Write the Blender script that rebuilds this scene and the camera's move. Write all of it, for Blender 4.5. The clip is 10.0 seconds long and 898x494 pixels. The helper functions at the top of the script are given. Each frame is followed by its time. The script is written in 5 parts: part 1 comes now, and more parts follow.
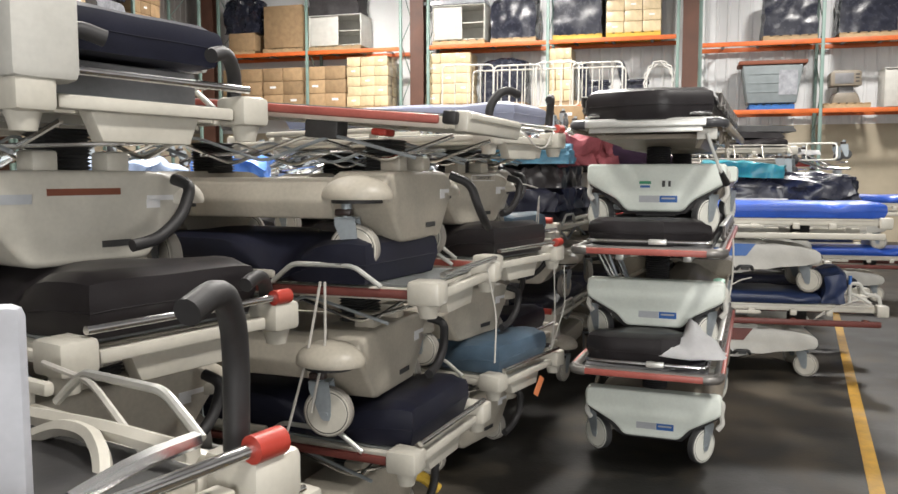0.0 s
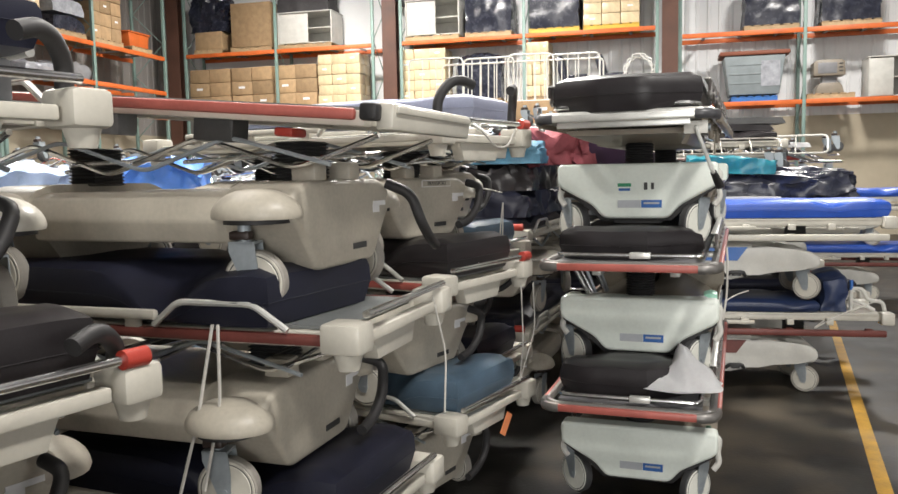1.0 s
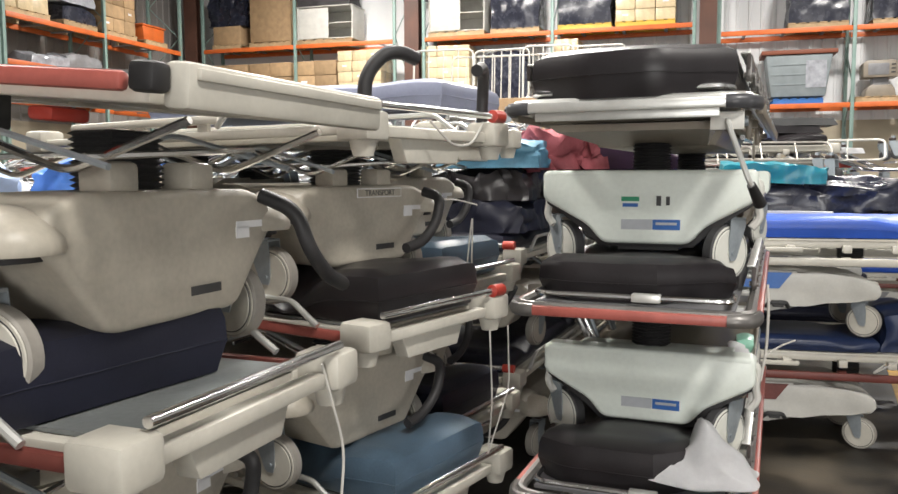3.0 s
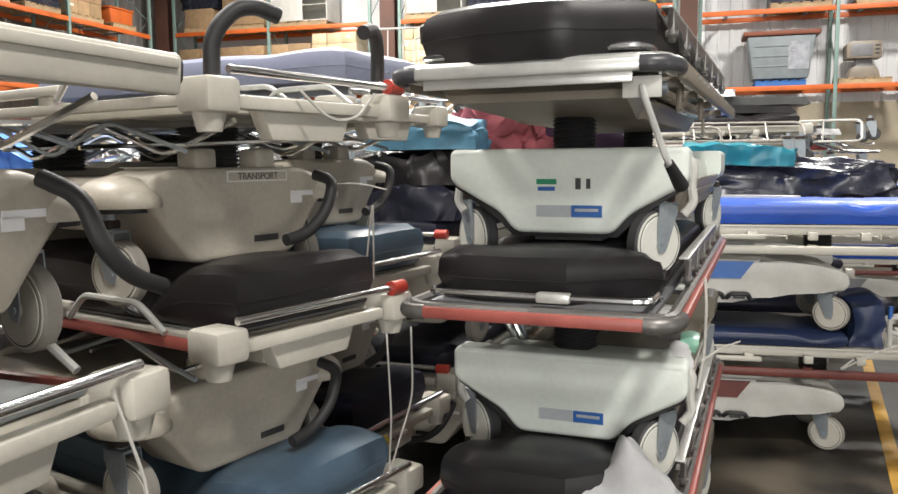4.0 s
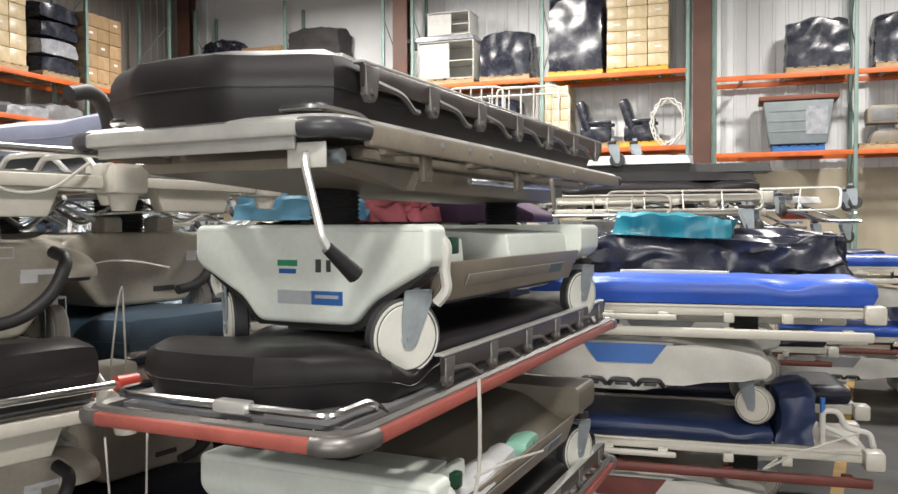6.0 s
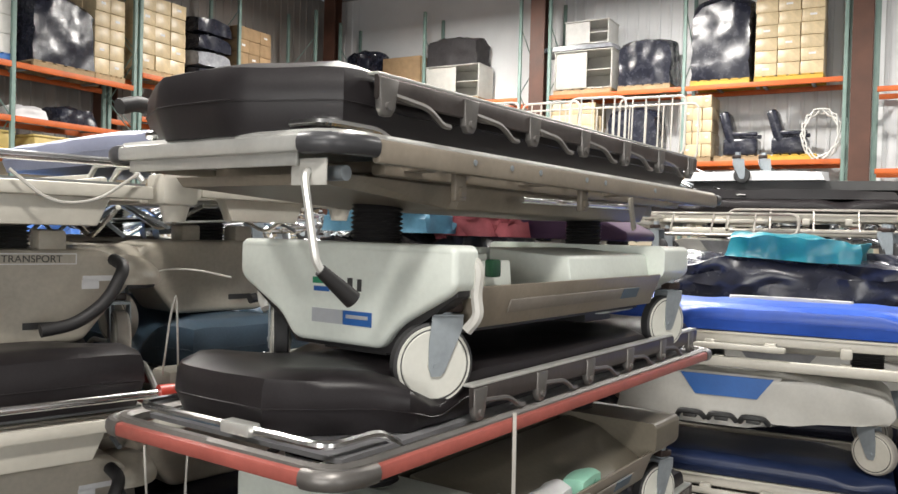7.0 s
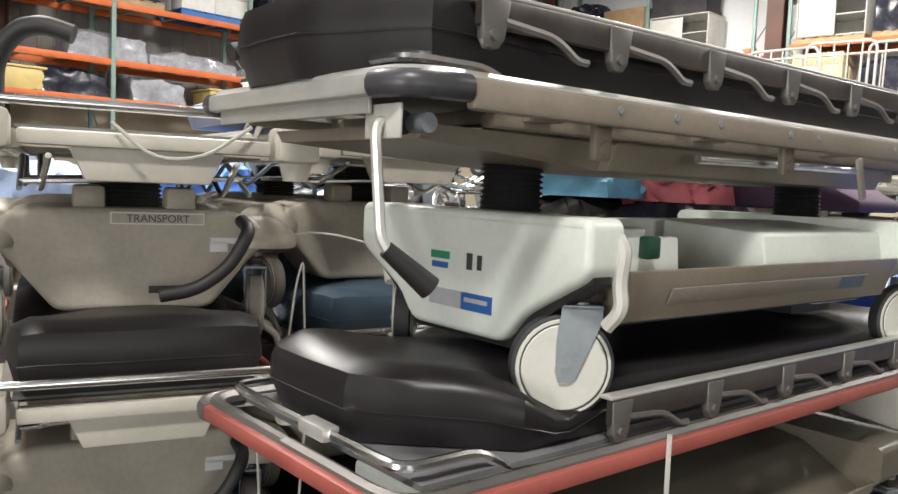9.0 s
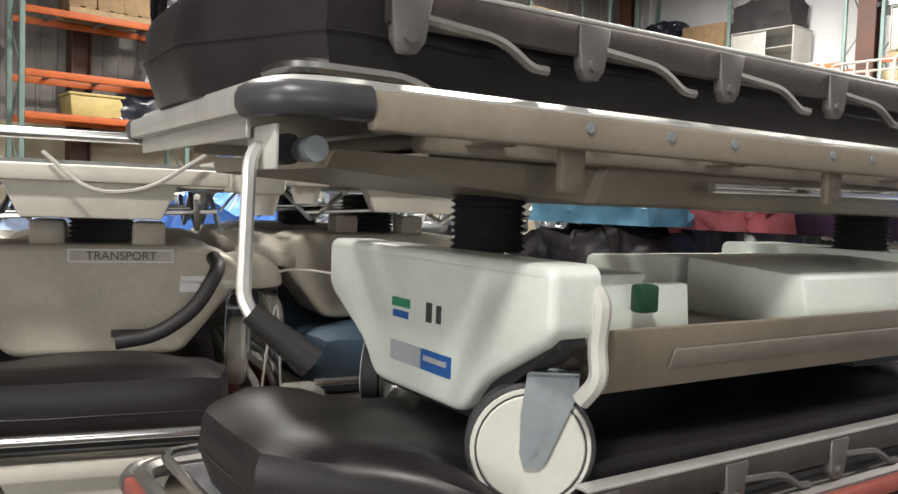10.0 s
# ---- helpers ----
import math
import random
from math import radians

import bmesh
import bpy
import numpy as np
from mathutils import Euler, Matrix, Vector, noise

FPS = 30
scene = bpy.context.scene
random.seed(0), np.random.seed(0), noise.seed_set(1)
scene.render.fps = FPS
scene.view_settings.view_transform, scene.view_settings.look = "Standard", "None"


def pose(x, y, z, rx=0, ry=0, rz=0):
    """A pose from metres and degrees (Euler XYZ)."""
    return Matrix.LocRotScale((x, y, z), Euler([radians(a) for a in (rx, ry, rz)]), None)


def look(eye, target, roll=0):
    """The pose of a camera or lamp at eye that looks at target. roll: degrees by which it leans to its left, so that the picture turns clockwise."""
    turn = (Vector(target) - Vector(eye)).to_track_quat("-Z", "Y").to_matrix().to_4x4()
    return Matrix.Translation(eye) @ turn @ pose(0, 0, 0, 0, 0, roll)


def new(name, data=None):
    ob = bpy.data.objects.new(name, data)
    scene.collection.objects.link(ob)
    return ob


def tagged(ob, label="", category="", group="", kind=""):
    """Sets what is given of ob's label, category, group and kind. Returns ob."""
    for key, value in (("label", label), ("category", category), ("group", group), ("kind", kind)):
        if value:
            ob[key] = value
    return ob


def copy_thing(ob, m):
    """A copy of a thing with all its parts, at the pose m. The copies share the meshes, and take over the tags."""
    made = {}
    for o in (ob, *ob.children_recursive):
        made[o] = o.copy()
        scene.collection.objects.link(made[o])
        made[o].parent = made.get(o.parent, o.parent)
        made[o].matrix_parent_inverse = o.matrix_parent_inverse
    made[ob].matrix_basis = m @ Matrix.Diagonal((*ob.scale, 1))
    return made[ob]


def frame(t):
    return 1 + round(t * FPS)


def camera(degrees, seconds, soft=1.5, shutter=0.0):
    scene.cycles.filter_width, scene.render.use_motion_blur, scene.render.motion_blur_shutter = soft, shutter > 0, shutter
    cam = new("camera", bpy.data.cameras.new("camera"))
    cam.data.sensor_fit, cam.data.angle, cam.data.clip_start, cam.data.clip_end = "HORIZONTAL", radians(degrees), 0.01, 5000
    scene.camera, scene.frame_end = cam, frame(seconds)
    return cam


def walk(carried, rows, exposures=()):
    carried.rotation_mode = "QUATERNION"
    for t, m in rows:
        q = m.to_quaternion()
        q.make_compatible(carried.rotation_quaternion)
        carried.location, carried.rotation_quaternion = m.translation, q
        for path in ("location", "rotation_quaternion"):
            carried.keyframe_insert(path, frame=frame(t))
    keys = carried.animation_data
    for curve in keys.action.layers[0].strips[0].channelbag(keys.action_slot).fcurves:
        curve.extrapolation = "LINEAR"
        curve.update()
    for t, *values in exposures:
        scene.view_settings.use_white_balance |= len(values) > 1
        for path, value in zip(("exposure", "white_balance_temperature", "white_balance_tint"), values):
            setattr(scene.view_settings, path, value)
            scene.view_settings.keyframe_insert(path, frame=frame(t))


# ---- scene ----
cam = camera(58.2, 10.0)
PATH = [
    (0, (0.001, -0.121, 1.811), (0.006, 1.871, 1.636), 0.0),
    (0.5, (0.047, 0.239, 1.833), (0.067, 2.231, 1.653), -0.6),
    (1, (0.19, 0.589, 1.847), (0.234, 2.58, 1.667), -1.1),
    (1.5, (0.295, 0.88, 1.85), (0.31, 2.874, 1.687), -0.8),
    (2, (0.311, 1.232, 1.858), (0.321, 3.225, 1.694), -0.4),
    (2.2, (0.316, 1.349, 1.866), (0.337, 3.342, 1.702), -0.5),
    (3.5, (0.764, 1.802, 1.859), (0.696, 3.791, 1.666), -0.1),
    (4, (0.903, 2.063, 1.841), (0.887, 4.052, 1.632), -0.5),
    (4.5, (1.068, 2.343, 1.878), (1.088, 4.332, 1.672), -0.1),
    (5, (1.314, 2.44, 1.865), (1.324, 4.434, 1.712), -0.9),
    (5.5, (1.651, 2.451, 1.879), (1.555, 4.444, 1.747), -0.3),
    (5.7, (1.744, 2.445, 1.87), (1.643, 4.441, 1.775), -0.5),
    (6.8, (2.062, 2.687, 1.915), (1.675, 4.649, 1.895), 1.6),
    (7, (2.12, 2.672, 1.915), (1.645, 4.614, 1.882), 1.5),
    (7.5, (2.265, 2.63, 1.902), (1.631, 4.524, 1.796), 1.8),
    (8, (2.365, 2.649, 1.886), (1.587, 4.484, 1.724), 1.8),
    (8.5, (2.306, 2.873, 1.897), (1.427, 4.657, 1.684), 2.0),
    (9, (2.181, 3.154, 1.937), (1.207, 4.895, 1.786), 2.5),
    (9.5, (2.169, 3.363, 1.962), (1.11, 5.054, 1.815), 2.1),
    (10, (2.233, 3.553, 1.974), (1.085, 5.187, 1.869), 2.1),
]
walk(cam, [(t, look(eye, target, roll)) for t, eye, target, roll in PATH])

# ---- world and light ----
world = bpy.data.worlds.new("world")
scene.world = world
world.use_nodes = True
world.node_tree.nodes["Background"].inputs[0].default_value = (0.9, 0.95, 1.0, 1)
world.node_tree.nodes["Background"].inputs[1].default_value = 0.18
scene.view_settings.exposure = 0.11


# ---- materials ----
def material(name, color, rough=0.5, metal=0.0, vary=0.12, scale=6.0, bump=0.05, fine=60.0, coat=0.0, spread=0.0, shine=0.5):
    """Colour varied at two scales, with fine relief and uneven gloss."""
    m = bpy.data.materials.new(name)
    m.use_nodes = True
    n, l = m.node_tree.nodes, m.node_tree.links
    b = n["Principled BSDF"]
    co = n.new("ShaderNodeTexCoord")
    big, small = n.new("ShaderNodeTexNoise"), n.new("ShaderNodeTexNoise")
    big.inputs["Scale"].default_value, small.inputs["Scale"].default_value = scale, fine
    big.inputs["Detail"].default_value, small.inputs["Detail"].default_value = 6, 4
    l.new(co.outputs["Object"], big.inputs["Vector"])
    l.new(co.outputs["Object"], small.inputs["Vector"])
    add = n.new("ShaderNodeMath")
    add.operation = "ADD"
    half = n.new("ShaderNodeMath")
    half.operation = "MULTIPLY"
    half.inputs[1].default_value = 0.4
    l.new(small.outputs["Fac"], half.inputs[0])
    l.new(big.outputs["Fac"], add.inputs[0])
    l.new(half.outputs[0], add.inputs[1])
    ramp = n.new("ShaderNodeMapRange")
    ramp.inputs["From Min"].default_value, ramp.inputs["From Max"].default_value = 0.4, 1.0
    ramp.inputs["To Min"].default_value, ramp.inputs["To Max"].default_value = 1 - vary, 1 + vary
    l.new(add.outputs[0], ramp.inputs["Value"])
    hsv = n.new("ShaderNodeHueSaturation")
    hsv.inputs["Color"].default_value = (*color, 1)
    if spread:
        info = n.new("ShaderNodeObjectInfo")
        wide = n.new("ShaderNodeMapRange")
        wide.inputs["To Min"].default_value, wide.inputs["To Max"].default_value = 1 - spread, 1 + spread
        l.new(info.outputs["Random"], wide.inputs["Value"])
        both = n.new("ShaderNodeMath")
        both.operation = "MULTIPLY"
        l.new(wide.outputs[0], both.inputs[0])
        l.new(ramp.outputs[0], both.inputs[1])
        l.new(both.outputs[0], hsv.inputs["Value"])
    else:
        l.new(ramp.outputs[0], hsv.inputs["Value"])
    l.new(hsv.outputs[0], b.inputs["Base Color"])
    gloss = n.new("ShaderNodeMapRange")
    gloss.inputs["To Min"].default_value, gloss.inputs["To Max"].default_value = max(0.03, rough - 0.12), min(1, rough + 0.12)
    l.new(big.outputs["Fac"], gloss.inputs["Value"])
    l.new(gloss.outputs[0], b.inputs["Roughness"])
    b.inputs["Metallic"].default_value = metal
    b.inputs["Coat Weight"].default_value = coat
    b.inputs["Specular IOR Level"].default_value = shine
    if bump:
        bp = n.new("ShaderNodeBump")
        bp.inputs["Strength"].default_value, bp.inputs["Distance"].default_value = bump, 0.01
        l.new(add.outputs[0], bp.inputs["Height"])
        l.new(bp.outputs[0], b.inputs["Normal"])
    return m


MINT = material("grey_green_plastic", (0.77, 0.82, 0.76), 0.38, vary=0.10, scale=4)
BEIGE = material("beige_plastic", (0.43, 0.395, 0.33), 0.42, vary=0.22, scale=4)
CREAM = material("cream_paint", (0.55, 0.525, 0.46), 0.35, vary=0.12)
WHITE = material("white_paint", (0.56, 0.55, 0.51), 0.4, vary=0.12)
ALU = material("aluminium", (0.66, 0.66, 0.63), 0.34, 0.55, vary=0.12, scale=9)
CHROME = material("chrome", (0.84, 0.84, 0.84), 0.2, 1.0, vary=0.1, bump=0.0)
STEEL = material("zinc_steel", (0.36, 0.40, 0.43), 0.5, 0.55, vary=0.2)
RED = material("red_bumper", (0.145, 0.038, 0.03), 0.45, vary=0.25, scale=7)
PINK = material("faded_red_bumper", (0.38, 0.10, 0.08), 0.42, vary=0.2, scale=7)
BLACK = material("black_vinyl", (0.019, 0.0165, 0.018), 0.36, shine=0.32, vary=0.35, scale=5, bump=0.03, fine=160)
NAVY = material("navy_vinyl", (0.013, 0.014, 0.026), 0.45, shine=0.3, vary=0.3, scale=5, bump=0.04, fine=160)
SLATE = material("slate_blue_vinyl", (0.075, 0.12, 0.17), 0.42, vary=0.3, scale=5, bump=0.04, fine=160)
BLUE = material("royal_blue_vinyl", (0.022, 0.085, 0.44), 0.38, vary=0.2, scale=4, bump=0.15, fine=30)
DEEP = material("deep_blue_vinyl", (0.014, 0.026, 0.075), 0.42, vary=0.25, scale=4, bump=0.15, fine=30)
LILAC = material("faded_lilac_vinyl", (0.25, 0.27, 0.37), 0.5, vary=0.15, scale=4)
DECK = material("grey_deck_sheet", (0.16, 0.17, 0.17), 0.45, vary=0.3)
TAN = material("tan_plastic", (0.25, 0.215, 0.17), 0.42, vary=0.2, scale=5)
RAILMETAL = material("dull_rail_metal", (0.34, 0.32, 0.29), 0.38, 0.55, vary=0.2)
STRIP = material("grey_tan_strip", (0.24, 0.215, 0.185), 0.5, vary=0.2)
DISC = material("pale_wheel_disc", (0.66, 0.66, 0.60), 0.4, vary=0.1)
PALETYRE = material("pale_tyre", (0.30, 0.28, 0.25), 0.55, vary=0.2)
PALEBLUE = material("pale_blue_film", (0.42, 0.52, 0.72), 0.3, vary=0.25, scale=6, bump=0.2, fine=20)
SKYFILM = material("bright_blue_film", (0.10, 0.25, 0.70), 0.3, vary=0.25, scale=6, bump=0.2, fine=20)
TYRE = material("grey_tyre", (0.045, 0.045, 0.047), 0.6, vary=0.2)
CHANNEL = material("dark_rail_channel", (0.085, 0.072, 0.068), 0.32, 0.55, vary=0.3, scale=8)
CAP = material("brown_brake_cap", (0.035, 0.022, 0.018), 0.4)
GUARD = material("dark_corner_guard", (0.06, 0.06, 0.065), 0.35, vary=0.2)
HINGE = material("dull_hinge_metal", (0.20, 0.19, 0.18), 0.4, 0.6, vary=0.2)
RUBBER = material("black_rubber", (0.022, 0.021, 0.022), 0.55, vary=0.3, bump=0.1)
DARK = material("dark_frame_paint", (0.045, 0.045, 0.045), 0.45, vary=0.3)
GREYPL = material("grey_plastic", (0.22, 0.22, 0.23), 0.45, vary=0.2)
TEAL = material("teal_vinyl", (0.015, 0.19, 0.24), 0.32, vary=0.2, scale=5)
MAROON = material("maroon_cloth", (0.30, 0.075, 0.09), 0.8, vary=0.3, scale=9)
SKYBLUE = material("light_blue_cloth", (0.07, 0.19, 0.28), 0.45, vary=0.3, scale=9)
CLOTH = material("white_cloth", (0.75, 0.75, 0.76), 0.8, vary=0.1)
FILM = material("black_wrap_film", (0.02, 0.022, 0.035), 0.26, vary=0.4, scale=8, bump=0.25, fine=18)
CLEAR = material("grey_wrap_film", (0.32, 0.33, 0.36), 0.2, vary=0.3, scale=8, bump=0.5, fine=18)
CARD = material("cardboard", (0.36, 0.24, 0.13), 0.8, vary=0.25, spread=0.22)
PALECARD = material("pale_wrapped_cardboard", (0.60, 0.48, 0.30), 0.35, vary=0.2, bump=0.2, fine=20, spread=0.1)
WOOD = material("pallet_wood", (0.42, 0.30, 0.17), 0.75, vary=0.3, scale=12, spread=0.2)
YELLOWPL = material("yellow_plastic", (0.62, 0.40, 0.05), 0.5, vary=0.2)
BLUEPL = material("blue_plastic", (0.03, 0.14, 0.42), 0.45, vary=0.2)
ORANGE = material("orange_rack_paint", (0.60, 0.13, 0.025), 0.5, vary=0.25, scale=3)
GREEN = material("green_rack_paint", (0.20, 0.29, 0.26), 0.5, vary=0.25, scale=3)
BROWN = material("red_oxide_steel", (0.10, 0.045, 0.030), 0.6, vary=0.35, scale=2)
SHEET = material("white_wall_sheet", (0.80, 0.81, 0.82), 0.45, vary=0.10, scale=0.8)
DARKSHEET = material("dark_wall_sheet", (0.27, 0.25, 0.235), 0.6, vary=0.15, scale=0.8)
BLOCK = material("painted_block", (0.46, 0.40, 0.30), 0.85, vary=0.18, scale=1.5, bump=0.3)
ROOF = material("roof_sheet", (0.30, 0.30, 0.31), 0.6, vary=0.1, scale=1)
STRIPE = material("yellow_line_paint", (0.36, 0.20, 0.025), 0.6, vary=0.35, scale=9)
TAG = material("orange_tag", (0.75, 0.25, 0.10), 0.6)
REDPL = material("red_plastic", (0.40, 0.045, 0.03), 0.4)
GREENPL = material("green_plastic", (0.012, 0.06, 0.03), 0.4)
LBLUE = material("label_blue", (0.03, 0.13, 0.42), 0.4)
LGREY = material("label_grey", (0.45, 0.47, 0.50), 0.4)
LGREEN = material("label_green", (0.03, 0.28, 0.14), 0.4)
CLOTHCARD = material("white_carton", (0.70, 0.69, 0.66), 0.6, vary=0.12, spread=0.08)
INK = material("ink", (0.06, 0.06, 0.06), 0.6)
MINTPL = material("mint_plastic", (0.30, 0.60, 0.46), 0.3, vary=0.1)
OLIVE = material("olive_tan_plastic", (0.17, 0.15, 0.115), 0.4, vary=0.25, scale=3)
RUST = material("rust_red_sticker", (0.20, 0.06, 0.03), 0.6)


def concrete():
    m = bpy.data.materials.new("concrete_floor")
    m.use_nodes = True
    n, l = m.node_tree.nodes, m.node_tree.links
    b = n["Principled BSDF"]
    co = n.new("ShaderNodeTexCoord")
    tex = []
    for scale, detail in ((0.55, 5), (2.6, 7), (40, 3)):
        t = n.new("ShaderNodeTexNoise")
        t.inputs["Scale"].default_value, t.inputs["Detail"].default_value = scale, detail
        l.new(co.outputs["Object"], t.inputs["Vector"])
        tex.append(t)
    # pale and dark blotches stand in for lit patches and shadow, besides stains
    ramp = n.new("ShaderNodeValToRGB")
    ramp.color_ramp.elements[0].position, ramp.color_ramp.elements[1].position = 0.46, 0.66
    ramp.color_ramp.elements[0].color, ramp.color_ramp.elements[1].color = (0.007, 0.0060, 0.0048, 1), (0.085, 0.068, 0.047, 1)
    mix = n.new("ShaderNodeMath")
    mix.operation = "MULTIPLY_ADD"
    mix.inputs[1].default_value = 0.45
    l.new(tex[1].outputs["Fac"], mix.inputs[0])
    s = n.new("ShaderNodeMath")
    s.operation = "MULTIPLY"
    s.inputs[1].default_value = 0.55
    l.new(tex[0].outputs["Fac"], s.inputs[0])
    l.new(s.outputs[0], mix.inputs[2])
    l.new(mix.outputs[0], ramp.inputs["Fac"])
    l.new(ramp.outputs["Color"], b.inputs["Base Color"])
    g = n.new("ShaderNodeMapRange")
    g.inputs["To Min"].default_value, g.inputs["To Max"].default_value = 0.34, 0.75
    l.new(tex[1].outputs["Fac"], g.inputs["Value"])
    l.new(g.outputs[0], b.inputs["Roughness"])
    bp = n.new("ShaderNodeBump")
    bp.inputs["Strength"].default_value, bp.inputs["Distance"].default_value = 0.15, 0.01
    l.new(tex[2].outputs["Fac"], bp.inputs["Height"])
    l.new(bp.outputs[0], b.inputs["Normal"])
    return m


CONCRETE = concrete()


# ---- mesh tools ----
def box(bm, c, s, turn=None, bevel=0.0):
    r = bmesh.ops.create_cube(bm, size=1.0)
    vs = r["verts"]
    m = Matrix.Translation(c) @ (turn or Matrix.Identity(4)) @ Matrix.Diagonal((*s, 1))
    bmesh.ops.transform(bm, matrix=m, verts=vs)
    if bevel:
        es = list({e for v in vs for e in v.link_edges})
        bmesh.ops.bevel(bm, geom=es, offset=bevel, segments=2, affect="EDGES", profile=0.5)
    return vs


def rod(bm, a, b, r, seg=10, r2=None):
    a, b = Vector(a), Vector(b)
    d = b - a
    m = Matrix.Translation((a + b) / 2) @ d.to_track_quat("Z", "Y").to_matrix().to_4x4()
    return bmesh.ops.create_cone(bm, cap_ends=True, segments=seg, radius1=r, radius2=r if r2 is None else r2, depth=d.length, matrix=m)["verts"]


def tube(bm, pts, r, seg=8, closed=False):
    """A round tube along a smooth line of points."""
    pts = [Vector(p) for p in pts]
    n = len(pts)
    rings = []
    side = None
    for i, p in enumerate(pts):
        a = pts[i - 1] if (i or closed) else pts[0]
        b = pts[(i + 1) % n] if (i < n - 1 or closed) else pts[-1]
        d = (b - a).normalized()
        if side is None:
            side = d.orthogonal().normalized()
        side = (side - d * side.dot(d)).normalized()
        up = d.cross(side)
        rings.append([bm.verts.new(p + r * (math.cos(k) * side + math.sin(k) * up)) for k in (2 * math.pi * j / seg for j in range(seg))])
    for i in range(n if closed else n - 1):
        p, q = rings[i], rings[(i + 1) % n]
        for j in range(seg):
            bm.faces.new((p[j], p[(j + 1) % seg], q[(j + 1) % seg], q[j]))
    if not closed:
        bm.faces.new(rings[0][::-1])
        bm.faces.new(rings[-1])


def arc(pts, radius, steps=4):
    """Rounds the inner corners of a line of points."""
    pts = [Vector(p) for p in pts]
    out = [pts[0]]
    for a, b, c in zip(pts, pts[1:], pts[2:]):
        u, v = (a - b), (c - b)
        k = min(radius, u.length * 0.45, v.length * 0.45)
        p, q = b + u.normalized() * k, b + v.normalized() * k
        for i in range(steps + 1):
            t = i / steps
            out.append((1 - t) ** 2 * p + 2 * t * (1 - t) * b + t * t * q)
    return out + [pts[-1]]


def prism(bm, profile, y0, y1, bevel=0.0, shrink=1.0):
    """A profile in x and z drawn along y; the far end may shrink about its middle."""
    cx = sum(p[0] for p in profile) / len(profile)
    cz = sum(p[1] for p in profile) / len(profile)
    a = [bm.verts.new((x, y0, z)) for x, z in profile]
    b = [bm.verts.new((cx + (x - cx) * shrink, y1, cz + (z - cz) * shrink)) for x, z in profile]
    n = len(profile)
    fs = [bm.faces.new(a), bm.faces.new(b[::-1])]
    for i in range(n):
        fs.append(bm.faces.new((a[i], b[i], b[(i + 1) % n], a[(i + 1) % n])))
    if bevel:
        es = list({e for f in fs for e in f.edges})
        bmesh.ops.bevel(bm, geom=es, offset=bevel, segments=2, affect="EDGES", profile=0.5)


def moulded(bm, profile, y0, y1, radius=0.025, lip=0.014, steps=3):
    """A moulded panel: the profile's corners rounded, its front edge rolled over."""
    n = len(profile)
    flat = []
    for i in range(n):
        a, b, c = (Vector((*profile[k % n], 0)) for k in (i - 1, i, i + 1))
        k = min(radius, (a - b).length * 0.45, (c - b).length * 0.45)
        p, q = b + (a - b).normalized() * k, b + (c - b).normalized() * k
        for s in range(steps + 1):
            t = s / steps
            flat.append((1 - t) ** 2 * p + 2 * t * (1 - t) * b + t * t * q)
    m = len(flat)
    area = sum(flat[i].x * flat[(i + 1) % m].y - flat[(i + 1) % m].x * flat[i].y for i in range(m))
    side = 1 if area > 0 else -1
    inward = []
    for i in range(m):
        d = (flat[(i + 1) % m] - flat[i - 1]).normalized()
        inward.append(Vector((-d.y, d.x, 0)) * side)
    way = 1 if y1 > y0 else -1
    rings = []
    for k in range(5):
        a = math.pi / 2 * k / 4
        rings.append([bm.verts.new((p.x + v.x * lip * (1 - math.sin(a)), y0 + way * lip * (1 - math.cos(a)), p.y + v.y * lip * (1 - math.sin(a)))) for p, v in zip(flat, inward)])
    rings.append([bm.verts.new((p.x, y1, p.y)) for p in flat])
    for a, b in zip(rings, rings[1:]):
        for i in range(m):
            bm.faces.new((a[i], a[(i + 1) % m], b[(i + 1) % m], b[i]))
    bm.faces.new(rings[0][::-1])
    bm.faces.new(rings[-1])


def finish(bm, smooth=True, angle=40):
    bmesh.ops.recalc_face_normals(bm, faces=bm.faces)
    me = bpy.data.meshes.new("m")
    if smooth:
        for f in bm.faces:
            f.smooth = True
        for e in bm.edges:
            if len(e.link_faces) == 2 and e.calc_face_angle(0) > radians(angle):
                e.smooth = False
    bm.to_mesh(me)
    bm.free()
    return me


def part(name, bm, mat, parent=None, label="", at=None, smooth=True):
    me = finish(bm, smooth)
    me.name = name
    me.materials.append(mat)
    ob = new(name, me)
    if parent:
        ob.parent = parent
    if at is not None:
        ob.matrix_basis = at
    return tagged(ob, label)


def bars(parent, items, z=0.0):
    """Small flat stickers in the plane of a panel that faces -y: name, material, x, y, z, width, height."""
    for name, mat, x, y, zz, w, h in items:
        bm = bmesh.new()
        box(bm, (x, y, zz), (w, 0.003, h))
        part(name, bm, mat, parent, smooth=False)


def writing(name, text, size, mat, parent, at):
    c = bpy.data.curves.new(name, "FONT")
    c.body, c.size, c.extrude, c.align_x = text, size, 0.001, "CENTER"
    c.materials.append(mat)
    t = new(name, c)
    dg = bpy.context.evaluated_depsgraph_get()
    me = bpy.data.meshes.new_from_object(t.evaluated_get(dg))
    bpy.data.objects.remove(t)
    ob = new(name, me)
    if not me.materials:
        me.materials.append(mat)
    ob.parent = parent
    ob.matrix_basis = at
    return ob


